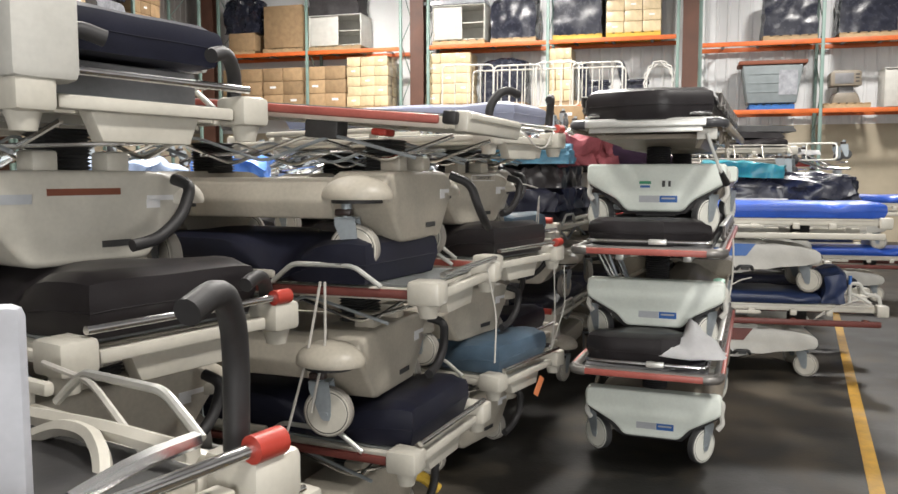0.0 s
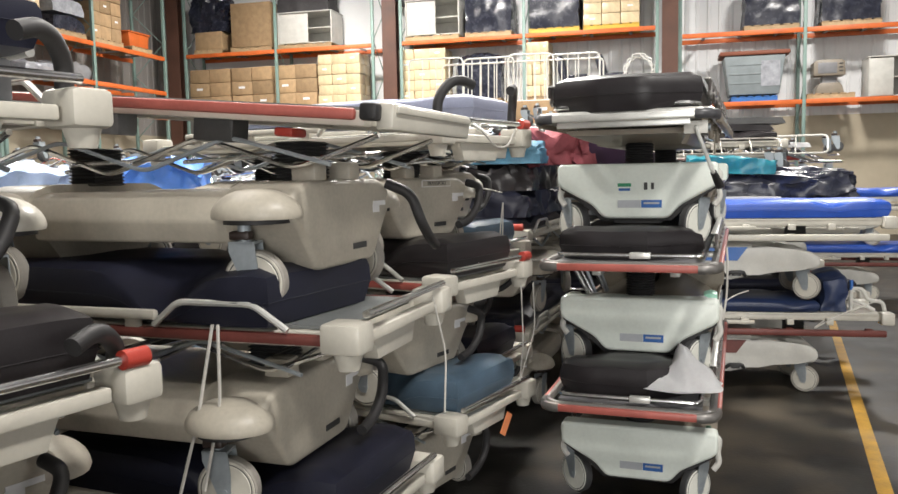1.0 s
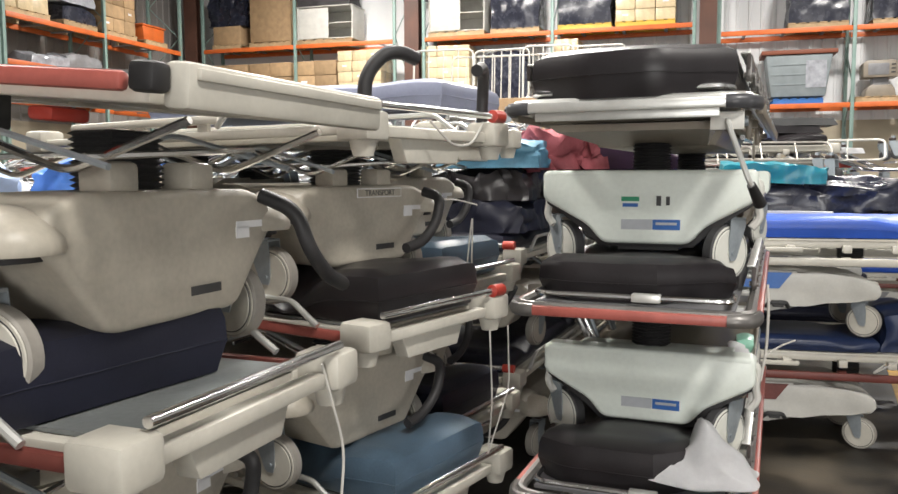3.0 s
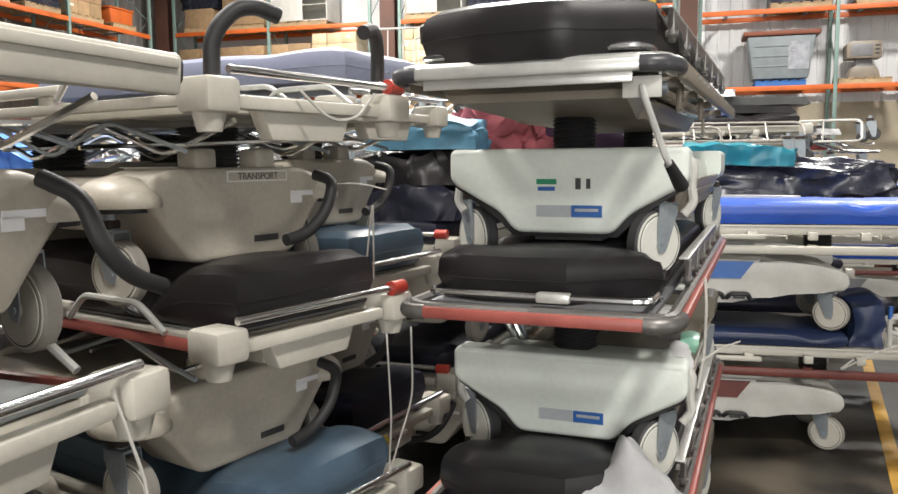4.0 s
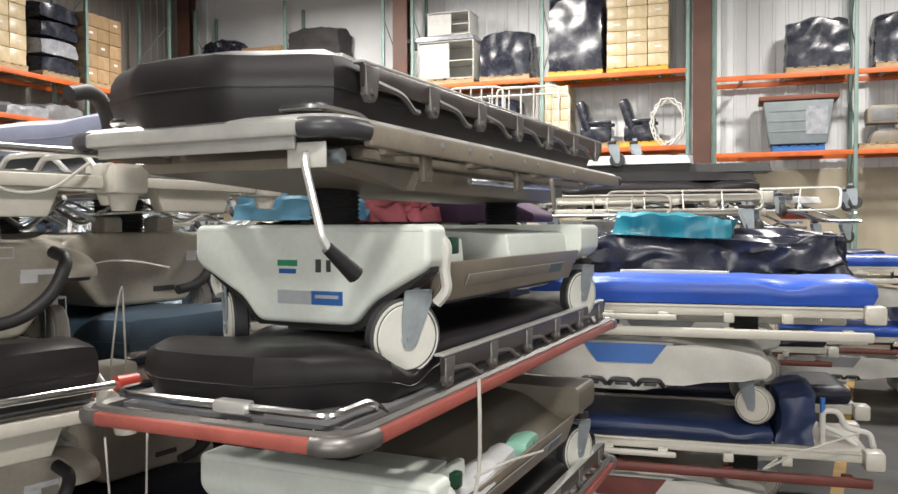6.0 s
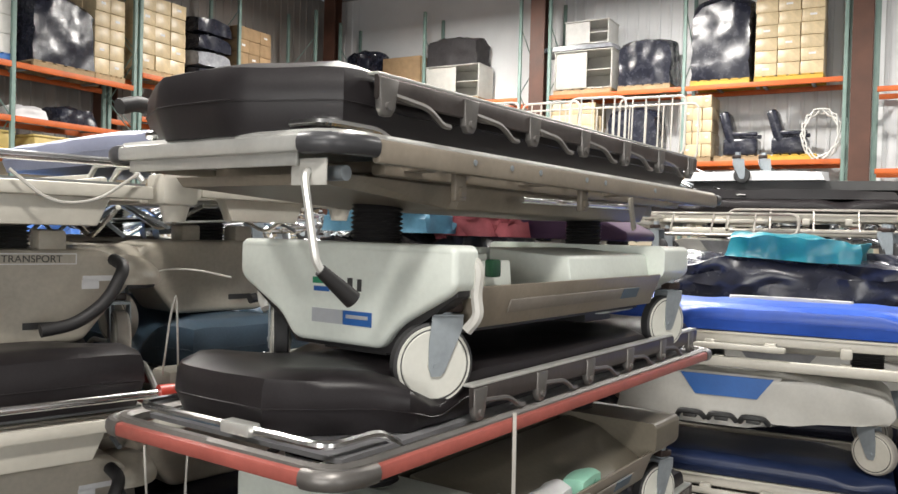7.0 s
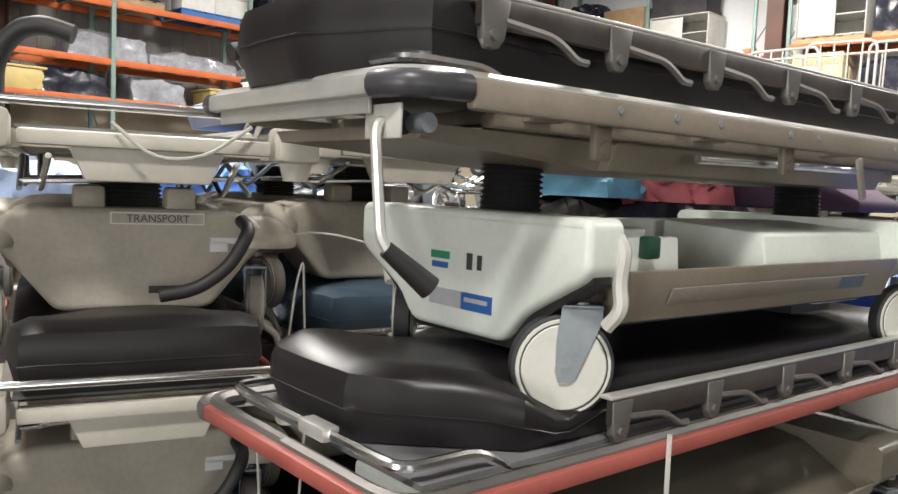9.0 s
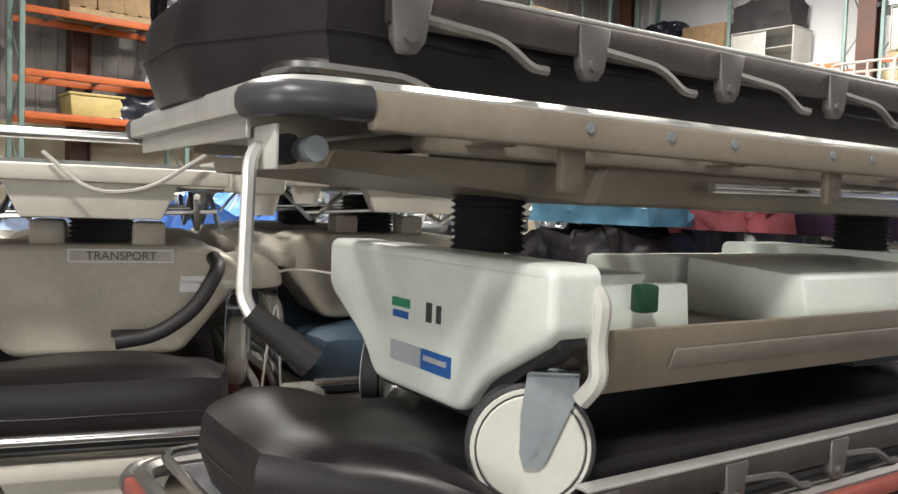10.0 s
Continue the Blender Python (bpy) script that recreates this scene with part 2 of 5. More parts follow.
# ---- the building ----
CORNER = Vector((-7.68, 26.56, 0))
ROOM = Matrix.Translation(CORNER) @ pose(0, 0, 0, 0, 0, -16)
LONG, DEEPNESS, HIGH = 30.0, 35.0, 9.5


def room_box(name, lo, hi, mat, label, kind="structure", base=ROOM):
    bm = bmesh.new()
    box(bm, [(a + b) / 2 for a, b in zip(lo, hi)], [b - a for a, b in zip(lo, hi)])
    ob = part(name, bm, mat, None, label, base.copy(), smooth=False)
    return tagged(ob, kind=kind, category=name.split("_")[0])


def sheet_wall(name, length, z0, z1, at, label, mat=SHEET, base=ROOM):
    """Ribbed metal cladding."""
    bm = bmesh.new()
    step, x, pts = 0.30, 0.0, []
    while x < length:
        pts += [(x, 0), (x + 0.20, 0), (x + 0.22, -0.022), (x + 0.28, -0.022)]
        x += step
    lo = [bm.verts.new((a, b, z0)) for a, b in pts]
    hi = [bm.verts.new((a, b, z1)) for a, b in pts]
    back = [bm.verts.new((p[0], 0.08, z)) for p in (pts[0], pts[-1]) for z in (z0, z1)]
    for i in range(len(pts) - 1):
        bm.faces.new((lo[i], lo[i + 1], hi[i + 1], hi[i]))
    bm.faces.new((back[0], back[2], back[3], back[1]))
    ob = part(name, bm, mat, None, label, base @ at, smooth=False)
    return tagged(ob, kind="structure", category="wall")


room_box("floor", (-1.05, -DEEPNESS, -0.2), (LONG, 1.4, 0.0), CONCRETE, "worn grey concrete warehouse floor with stains and painted lit and shaded patches")
room_box("ceiling", (-1.05, -DEEPNESS, HIGH), (LONG, 1.5, HIGH + 0.2), ROOF, "grey sheet metal warehouse roof")
room_box("wall_north_base", (-1.05, 1.2, 0), (LONG, 1.45, 3.25), BLOCK, "tan painted concrete block wall base")
room_box("wall_west_base", (-1.30, -DEEPNESS, 0), (-1.05, 1.2, 3.25), BLOCK, "tan painted concrete block wall base")
room_box("wall_east", (LONG, -DEEPNESS, 0), (LONG + 0.2, 1.45, HIGH), SHEET, "white sheet metal wall")
room_box("wall_south", (-1.05, -DEEPNESS - 0.2, 0), (LONG, -DEEPNESS, HIGH), SHEET, "white sheet metal wall")
sheet_wall("wall_north", LONG + 1.05, 3.25, HIGH, pose(-1.05, 1.25, 0), "white ribbed sheet metal wall above the block base")
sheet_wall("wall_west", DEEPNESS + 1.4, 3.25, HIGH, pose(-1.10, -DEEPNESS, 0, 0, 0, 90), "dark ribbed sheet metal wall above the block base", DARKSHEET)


room_box("wall_north_panel", (0.22, 1.14, 3.25), (6.88, 1.20, HIGH), SHEET, "smooth white wall panel between the columns")


def column(x, y, base=ROOM):
    bm = bmesh.new()
    for dy in (-0.17, 0.17):
        box(bm, (0, dy, HIGH / 2), (0.42, 0.024, HIGH))
    box(bm, (0, 0, HIGH / 2), (0.014, 0.33, HIGH))
    box(bm, (0, 0, 0.012), (0.5, 0.46, 0.024))
    ob = part("steel_column", bm, BROWN, None, "", base @ pose(x, y, 0), smooth=False)
    return tagged(ob, "red-brown painted steel column between the racks", "column", "wall columns", "structure")


for sx in (0.0, 7.1, 14.95, 22.8):
    column(sx, 0.0)
for sy in (-7.6, -15.2):
    column(-0.78, sy)


# yellow aisle line, a thin strip of paint
bm = bmesh.new()
box(bm, (0, 0, 0.003), (0.085, 16, 0.006))
line = part("aisle_line", bm, STRIPE, None, "", pose(3.7, 7.15, 0, 0, 0, -23.8), smooth=False)
tagged(line, "worn yellow painted aisle line on the concrete", "line", kind="structure")


# ---- ceiling lamps ----
def bay_lamp(x, y, watts):
    lamp = new("bay_lamp")
    hang = 8.4 if y > 15 else 7.1
    lamp.matrix_basis = pose(x, y, hang)
    bm = bmesh.new()
    rod(bm, (0, 0, 0.06), (0, 0, 0.30), 0.52, 24, 0.12)
    part("housing", bm, ALU, lamp)
    bm = bmesh.new()
    rod(bm, (0, 0, 0.3), (0, 0, HIGH - hang), 0.01, 6)
    part("hanger", bm, STEEL, lamp)
    d = bpy.data.lights.new("bay_lamp_light", "AREA")
    d.shape, d.size, d.energy, d.color = "DISK", 1.0, watts, (1.0, 0.96, 0.905)
    o = new("bay_lamp_light", d)
    o.parent = lamp
    o.location = (0, 0, 0.03)
    tagged(lamp, "round metal high bay lamp hanging from the roof", "ceiling lamp", "bay lamps")
    return lamp


for lx, ly, w in ((3.0, 0.6, 440), (-3.0, 5.6, 420), (0.9, 8.2, 600), (6.5, 9.0, 140), (1.5, 19.5, 820), (8.8, 17.0, 720), (-3.4, 21.0, 820), (2.0, 13.5, 260), (0.2, -2.8, 190), (-6.4, 12.0, 480)):
    bay_lamp(lx, ly, w)


# added fill lights in made-up door frames, all out of view
def added_fill_door(name, base, watts):
    bm = bmesh.new()
    for x in (-2.6, 2.6):
        box(bm, (x, 0, 2.2), (0.2, 0.25, 4.4), bevel=0.01)
    box(bm, (0, 0, 4.5), (5.4, 0.25, 0.2), bevel=0.01)
    ob = part(name, bm, STEEL, None, "added steel door frame out of view that holds a fill light", base)
    tagged(ob, category="door", kind="structure")
    d = bpy.data.lights.new("added_fill_door_light", "AREA")
    d.shape, d.size, d.size_y, d.energy, d.color = "RECTANGLE", 5.0, 4.2, watts, (1.0, 0.985, 0.955)
    fill_light = new("added_fill_door_light", d)
    fill_light.matrix_basis = base @ pose(0, 0.16, 2.25, 90, 0, 0)


added_fill_door("door_1", ROOM @ pose(18.0, -DEEPNESS + 0.14, 0), 750)
added_fill_door("door_2", ROOM @ pose(LONG - 0.14, -25.5, 0, 0, 0, 90), 270)


# ---- stretchers ----
def mattress(kind, mat, label, at, width=0.66, length=1.94, thick=0.12, sag=0.05, raised=0.0, hips=0.0, taper=0.03, nose=None, press_at=(0.33, -0.56, 0.58), soft=0.009):
    """A padded slab with rounded edges that sags where a load stands on it."""
    bm = bmesh.new()
    nx, ny = 14, 36
    hx, hy = width / 2, length / 2

    def height(x, y):
        press = sum(math.exp(-((x - px) ** 2 + (y - py) ** 2) / soft) for px in (-press_at[0], press_at[0]) for py in press_at[1:])
        h = thick - sag * min(1, press)
        if raised and y < -0.45:
            h += raised * (-(y + 0.45)) / 0.5
        return h + 0.006 * noise.noise((x * 5, y * 5, hips))

    top = []
    for j in range(ny + 1):
        row = []
        for i in range(nx + 1):
            x = -hx + width * i / nx
            y = -hy + length * j / ny
            if nose:
                a, dr, b, dl = nose
                back = dr * max(0.0, (x - a) / (hx - a)) + dl * max(0.0, (-x - b) / (hx - b))
                y += back * (1 - j / ny) ** 3
            cut = taper * max(0.0, abs(y) - hy + 0.13) / 0.13
            xx = x * (hx - cut) / hx
            ex = max(0, abs(x) - hx + 0.03) / 0.03
            ey = 1.0 if j in (0, ny) else 0.0
            row.append(bm.verts.new((xx, y, height(x, y) - 0.022 * min(1.2, ex * ex + ey * ey))))
        top.append(row)
    for j in range(ny):
        for i in range(nx):
            bm.faces.new((top[j][i], top[j][i + 1], top[j + 1][i + 1], top[j + 1][i]))
    rim = [top[0][i] for i in range(nx + 1)] + [top[j][nx] for j in range(1, ny + 1)] + [top[ny][i] for i in range(nx - 1, -1, -1)] + [top[j][0] for j in range(ny - 1, 0, -1)]
    edge = [bm.verts.new((v.co.x * 1.022, v.co.y * 1.008, v.co.z * 0.84)) for v in rim]
    mid = [bm.verts.new((v.co.x * 1.030, v.co.y * 1.011, v.co.z * 0.50)) for v in rim]
    low = [bm.verts.new((v.co.x * 0.97, v.co.y * 0.99, 0)) for v in rim]
    k = len(rim)
    for i in range(k):
        a, b = i, (i + 1) % k
        bm.faces.new((rim[a], edge[a], edge[b], rim[b]))
        bm.faces.new((edge[a], mid[a], mid[b], edge[b]))
        bm.faces.new((mid[a], low[a], low[b], mid[b]))
    bm.faces.new(low[::-1])
    seam = [v.co.copy() for v in mid]
    ob = part("stretcher_mattress", bm, mat, None, label, at)
    bm = bmesh.new()
    tube(bm, seam, 0.0022, 5, True)
    part("piping", bm, mat, ob)
    return tagged(ob, category="mattress", group=kind)


def wheel_part(parent, at, r=0.108, disc=DISC, rubber=TYRE):
    """Fork with a wheel below it; the wheel has a tyre and a disc."""
    bm = bmesh.new()
    rod(bm, (-0.017, 0, 0), (0.017, 0, 0), r, 36)
    rod(bm, (0.017, 0, 0), (0.0225, 0, 0), r, 36, r * 0.95)
    rod(bm, (-0.0225, 0, 0), (-0.017, 0, 0), r * 0.95, 36, r)
    tyre = part("tyre", bm, rubber, parent, at=at)
    bm = bmesh.new()
    for s in (-1, 1):
        rod(bm, (s * 0.0215, 0, 0), (s * 0.0255, 0, 0), r * 0.93, 36, r * 0.91)
        rod(bm, (s * 0.0255, 0, 0), (s * 0.0285, 0, 0), r * 0.83, 36, r * 0.80)
        rod(bm, (s * 0.024, 0, 0), (s * 0.033, 0, 0), r * 0.20, 14)
    part("rim", bm, disc, tyre)
    bm = bmesh.new()
    for s in (-1, 1):
        rod(bm, (s * 0.0250, 0, 0), (s * 0.0262, 0, 0), r * 0.855, 36)
    part("rim_groove", bm, TYRE, tyre)
    bm = bmesh.new()
    for s in (-1, 1):
        prism(bm, [(-0.012, 0.13), (0.075, 0.13), (0.075, 0.10), (0.024, -0.02), (0.012, -0.03), (-0.012, -0.03), (-0.020, -0.005), (-0.020, 0.06)], s * 0.034 - 0.002, s * 0.034 + 0.002)
    bmesh.ops.rotate(bm, verts=bm.verts, cent=(0, 0, 0), matrix=Matrix.Rotation(radians(90), 3, "Z"))
    box(bm, (0, 0.032, 0.13), (0.072, 0.088, 0.008))
    rod(bm, (-0.04, 0, -0.002), (0.04, 0, -0.002), 0.008, 8)
    rod(bm, (0, 0.035, 0.13), (0, 0.035, 0.19), 0.022, 10)
    part("fork", bm, STEEL, tyre)
    bm = bmesh.new()
    box(bm, (0, 0.045, 0.152), (0.05, 0.07, 0.03), bevel=0.008)
    part("brake_cap", bm, CAP, tyre)
    return tyre


def bellows(parent, at, mat=RUBBER, r=0.075, h=0.17, square=False):
    """One pleated sleeve, round or square."""
    bm = bmesh.new()
    n, rings = 11, []
    corners = [(1, 0.8), (-1, 0.8), (-1, -0.8), (1, -0.8)] if square else [(math.cos(2 * math.pi * k / 18), math.sin(2 * math.pi * k / 18)) for k in range(18)]
    for i in range(2 * n + 1):
        k = r * (1.0 if i % 2 else 0.86)
        rings.append([bm.verts.new((x * k, y * k, h * i / (2 * n))) for x, y in corners])
    m = len(corners)
    for a, b in zip(rings, rings[1:]):
        for j in range(m):
            bm.faces.new((a[j], a[(j + 1) % m], b[(j + 1) % m], b[j]))
    bm.faces.new(rings[0][::-1])
    bm.faces.new(rings[-1])
    return part("bellows", bm, mat, parent, at=at)


def side_rail(parent, at, mat=RAILMETAL, length=1.3, pivots=5):
    """A folded-down rail: a long grip over five hinged arms."""
    bm = bmesh.new()
    box(bm, (0, 0, 0.089), (0.034, length, 0.009), bevel=0.004)
    rail = part("side_rail", bm, ALU, parent, at=at)
    bm = bmesh.new()
    prism(bm, [(0.015, 0.086), (0.019, 0.080), (0.016, 0.034), (0.010, 0.030), (0.006, 0.036), (0.006, 0.086)], -length / 2, length / 2, 0.0)
    part("rail_channel", bm, CHANNEL, rail)
    for i in range(pivots):
        y = -length / 2 + 0.03 + (length - 0.12) * i / (pivots - 1)
        bm = bmesh.new()
        prism(bm, [(-0.028, 0.07), (0.040, 0.07), (0.028, 0.0), (0.014, -0.018), (-0.010, -0.018), (-0.022, 0.0)], -0.010, 0.010, 0.003)
        bmesh.ops.rotate(bm, verts=bm.verts, cent=(0, 0, 0), matrix=Matrix.Rotation(radians(90), 3, "Z"))
        rod(bm, (-0.018, 0, 0.005), (0.018, 0, 0.005), 0.010, 10)
        part("hinge", bm, HINGE, rail, at=pose(0.012, y, 0.012))
        if i < pivots - 1:
            bm = bmesh.new()
            tube(bm, arc([(0.016, y + 0.03, 0.045), (0.016, y + 0.16, 0.035), (0.016, y + 0.22, 0.0), (0.016, y + 0.25, 0.0)], 0.04), 0.008, 6)
            part("arm", bm, HINGE, rail)
    return rail


def crank(parent, at, foam=True):
    bm = bmesh.new()
    tube(bm, arc([(0, 0, 0), (0, -0.05, 0), (0.006, -0.06, -0.02), (0.070, -0.086, -0.190), (0.082, -0.075, -0.215)], 0.02), 0.0095, 8)
    c = part("crank", bm, ALU, parent, at=at)
    bm = bmesh.new()
    rod(bm, (0.078, -0.080, -0.207), (0.104, -0.008, -0.270), 0.014, 12, 0.021)
    part("crank_grip", bm, RUBBER, c)
    bm = bmesh.new()
    rod(bm, (0.012, 0.01, 0), (0.060, 0.01, 0), 0.017, 16)
    part("crank_socket", bm, STEEL, c)
    bm = bmesh.new()
    rod(bm, (-0.02, -0.01, 0), (0.014, -0.01, 0), 0.021, 14)
    part("crank_hub", bm, RUBBER, c)
    bm = bmesh.new()
    box(bm, (-0.002, -0.040, 0), (0.105, 0.006, 0.058), bevel=0.002)
    part("crank_plate", bm, WHITE, c, "white plate round the crank")
    return c


BACK = 0.36


def hood_grey(parent, tray, worn):
    """Moulded base cover with a keyed end panel and an open tray on each side."""
    end = [(-0.40, 0.435), (0.40, 0.435), (0.415, 0.42), (0.415, 0.330), (0.395, 0.306), (0.228, 0.215), (0.170, 0.145), (-0.170, 0.145), (-0.228, 0.215), (-0.395, 0.306), (-0.415, 0.330), (-0.415, 0.42)]
    bm = bmesh.new()
    moulded(bm, end, -0.66, -0.56, 0.03, 0.018)
    hood = part("hood", bm, MINT, parent)
    bm = bmesh.new()
    prism(bm, [(-0.31, 0.41), (0.31, 0.41), (0.25, 0.28), (0.15, 0.15), (-0.15, 0.15), (-0.25, 0.28)], -0.595, -0.34, 0.01)
    part("inner_cover", bm, MINT, hood)
    bm = bmesh.new()
    prism(bm, [(-0.404, 0.36), (0.404, 0.36), (0.404, 0.300), (0.245, 0.198), (0.186, 0.132), (-0.186, 0.132), (-0.245, 0.198), (-0.404, 0.300)], -0.632, -0.575, 0.004)
    part("arch_lining", bm, RUBBER, hood)
    # worn only marks the lower stretchers: olive-tan rear hood, longer sloped inner block
    bm = bmesh.new()
    moulded(bm, end, 0.70 + BACK, 0.42 + BACK, 0.03, 0.018)
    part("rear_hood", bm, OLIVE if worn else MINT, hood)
    if tray:
        bm = bmesh.new()
        prism(bm, [(-0.405, 0.325), (-0.39, 0.325), (-0.375, 0.285), (0.375, 0.285), (0.39, 0.325), (0.405, 0.325), (0.36, 0.205), (-0.36, 0.205)], -0.52, 0.42 + BACK, 0.006)
        part("side_tray", bm, TAN, hood)
        for s in (-1, 1):
            bm = bmesh.new()
            prism(bm, [(s * 0.28, 0.28), (s * 0.33, 0.28), (s * 0.32, 0.39), (s * 0.29, 0.39)], -0.50, -0.24, 0.006)
            part("tray_rib", bm, MINT, hood)
            bm = bmesh.new()
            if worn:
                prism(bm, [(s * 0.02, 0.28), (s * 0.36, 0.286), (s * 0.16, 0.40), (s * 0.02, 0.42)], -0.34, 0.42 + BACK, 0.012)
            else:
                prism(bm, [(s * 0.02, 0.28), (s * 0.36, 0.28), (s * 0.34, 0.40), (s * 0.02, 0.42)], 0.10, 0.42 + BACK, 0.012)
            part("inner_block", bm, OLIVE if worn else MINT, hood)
    else:
        bm = bmesh.new()
        prism(bm, [(-0.30, 0.415), (0.30, 0.415), (0.345, 0.385), (0.405, 0.30), (0.365, 0.205), (-0.365, 0.205), (-0.405, 0.30), (-0.345, 0.385)], -0.54, 0.45 + BACK, 0.008)
        part("side_cover", bm, TAN, hood)
    for s in (-1, 1):
        bm = bmesh.new()
        box(bm, (s * 0.389, 0.12, 0.263), (0.006, 0.95, 0.042), Matrix.Rotation(s * 0.36, 4, "Y"), bevel=0.004)
        part("tray_strip", bm, STRIP, hood)
        bm = bmesh.new()
        box(bm, (s * 0.390, 0.50, 0.263), (0.008, 0.14, 0.038), Matrix.Rotation(s * 0.36, 4, "Y"))
        part("tray_sticker", bm, SLATE, hood)
    bm = bmesh.new()
    box(bm, (0, -0.45, 0.135), (0.24, 0.25, 0.04))
    box(bm, (0, 0.45 + BACK, 0.135), (0.24, 0.25, 0.04))
    box(bm, (0, BACK / 2, 0.19), (0.5, 1.1 + BACK, 0.03))
    part("chassis", bm, DARK, parent)
    bars(hood, [("blue_sticker", LBLUE, 0.085, -0.6615, 0.222, 0.105, 0.040), ("grey_sticker", LGREY, -0.03, -0.6615, 0.222, 0.12, 0.040), ("blue_writing", LGREY, 0.085, -0.664, 0.226, 0.08, 0.010)])
    return hood


def stretcher_grey(at, trim, label, stickers=True, has_crank=False, tray=False):
    st = new("stretcher")
    st.matrix_basis = at
    hood = hood_grey(st, tray, not has_crank)
    if stickers:
        bars(hood, [("green_sticker", LGREEN, -0.055, -0.6615, 0.322, 0.07, 0.018), ("blue_strip", LBLUE, -0.055, -0.6615, 0.298, 0.06, 0.014), ("ink_mark", INK, 0.055, -0.6615, 0.315, 0.018, 0.038), ("ink_mark", INK, 0.09, -0.6615, 0.315, 0.014, 0.034)])
    for x, y, z in ((-0.345, -0.55, 50), (0.30, -0.60, -33), (-0.345, 0.60 + BACK, 0), (0.345, 0.60 + BACK, -20)):
        wheel_part(st, pose(x, y, 0.116, 0, 0, z), 0.112)
    for x in (-0.40, 0.40):
        bm = bmesh.new()
        tube(bm, arc([(x * 0.9, -0.56, 0.41), (x * 1.06, -0.56, 0.385), (x * 1.03, -0.56, 0.30), (x * 1.06, -0.56, 0.25), (x * 0.98, -0.57, 0.21)], 0.03), 0.016, 8)
        part("brake_lever", bm, WHITE, st)
    bm = bmesh.new()
    box(bm, (0.36, -0.40, 0.37), (0.03, 0.045, 0.05), bevel=0.006)
    part("latch", bm, GREENPL, st)
    for y in (-0.49, 0.53 + BACK):
        bellows(st, pose(0, y, 0.43, 0, 0, 0), h=0.15, r=0.08)
    # litter frame
    bm = bmesh.new()
    w, hl, z = 0.40, 1.10, 0.66
    loop = arc([(0, -hl, z), (w, -hl, z), (w, hl + BACK, z), (-w, hl + BACK, z), (-w, -hl, z), (0, -hl, z)], 0.09)
    tube(bm, loop, 0.020 if trim is not ALU else 0.024, 8)
    part("frame", bm, ALU if trim is ALU else HINGE, st)
    for y in (-0.75, -0.2, 0.4, 1.05):
        bm = bmesh.new()
        box(bm, (0, y, z - 0.03), (0.78, 0.06, 0.03), bevel=0.004)
        part("cross_member", bm, TAN if trim is ALU else ALU, st)
    for x in (-0.2, 0.2):
        bm = bmesh.new()
        box(bm, (x, BACK / 2, z - 0.071), (0.05, 1.5 + BACK, 0.05), bevel=0.006)
        part("long_member", bm, TAN if trim is ALU else ALU, st)
    bm = bmesh.new()
    box(bm, (0, BACK / 2, z + 0.005), (0.70, 2.04 + BACK, 0.012))
    part("deck", bm, GREYPL if trim is not ALU else ALU, st)
    hh = 0.036 if trim is not ALU else 0.038
    for s in (-1, 1):
        bm = bmesh.new()
        box(bm, (s * 0.425, BACK / 2, z - 0.01 - (0.008 if trim is ALU else 0)), (0.026, 1.98 + BACK, hh + (0.016 if trim is ALU else 0)), bevel=0.008)
        part("side_bumper", bm, trim if trim is not ALU else TAN, st)
        bm = bmesh.new()
        box(bm, (0, s * 1.122 + (BACK if s > 0 else 0), z - 0.01), (0.68, 0.026, hh), bevel=0.008)
        part("end_bumper", bm, trim, st)
        for q in (-1, 1):
            bm = bmesh.new()
            far = BACK if q > 0 else 0
            pts = [(s * 0.425, q * 0.99, 0), (s * 0.425, q * 1.04, 0), (s * 0.405, q * 1.10, 0), (s * 0.36, q * 1.122, 0), (s * 0.33, q * 1.122, 0)]
            tube(bm, arc([(x, y + far, 0) for x, y, _ in pts], 0.03), 0.0175, 10)
            bmesh.ops.transform(bm, matrix=Matrix.Translation((0, 0, z - 0.01)) @ Matrix.Diagonal((1, 1, 1.35, 1)), verts=bm.verts)
            part("corner_guard", bm, GUARD if trim is ALU else HINGE, st)
    for s in (-1, 1):
        turn = 0 if s > 0 else 180
        if has_crank:
            side_rail(st, pose(s * 0.375, 0.12, z + 0.075, 0, 0, turn), length=2.14, pivots=7)
        else:
            side_rail(st, pose(s * 0.385, 0.36, z + 0.028, 0, 0, turn), length=1.86, pivots=6)
    bm = bmesh.new()
    tube(bm, arc([(-0.34, -0.80, z), (-0.34, -0.88, z + 0.045), (-0.34, -1.06, z + 0.045), (0.34, -1.06, z + 0.045), (0.34, -0.88, z + 0.045), (0.34, -0.80, z)], 0.05), 0.011, 8)
    bar = part("push_bar", bm, CHROME, st)
    bm = bmesh.new()
    box(bm, (0.06, -1.06, z + 0.045), (0.10, 0.04, 0.03), bevel=0.005)
    part("bar_clamp", bm, ALU, bar)
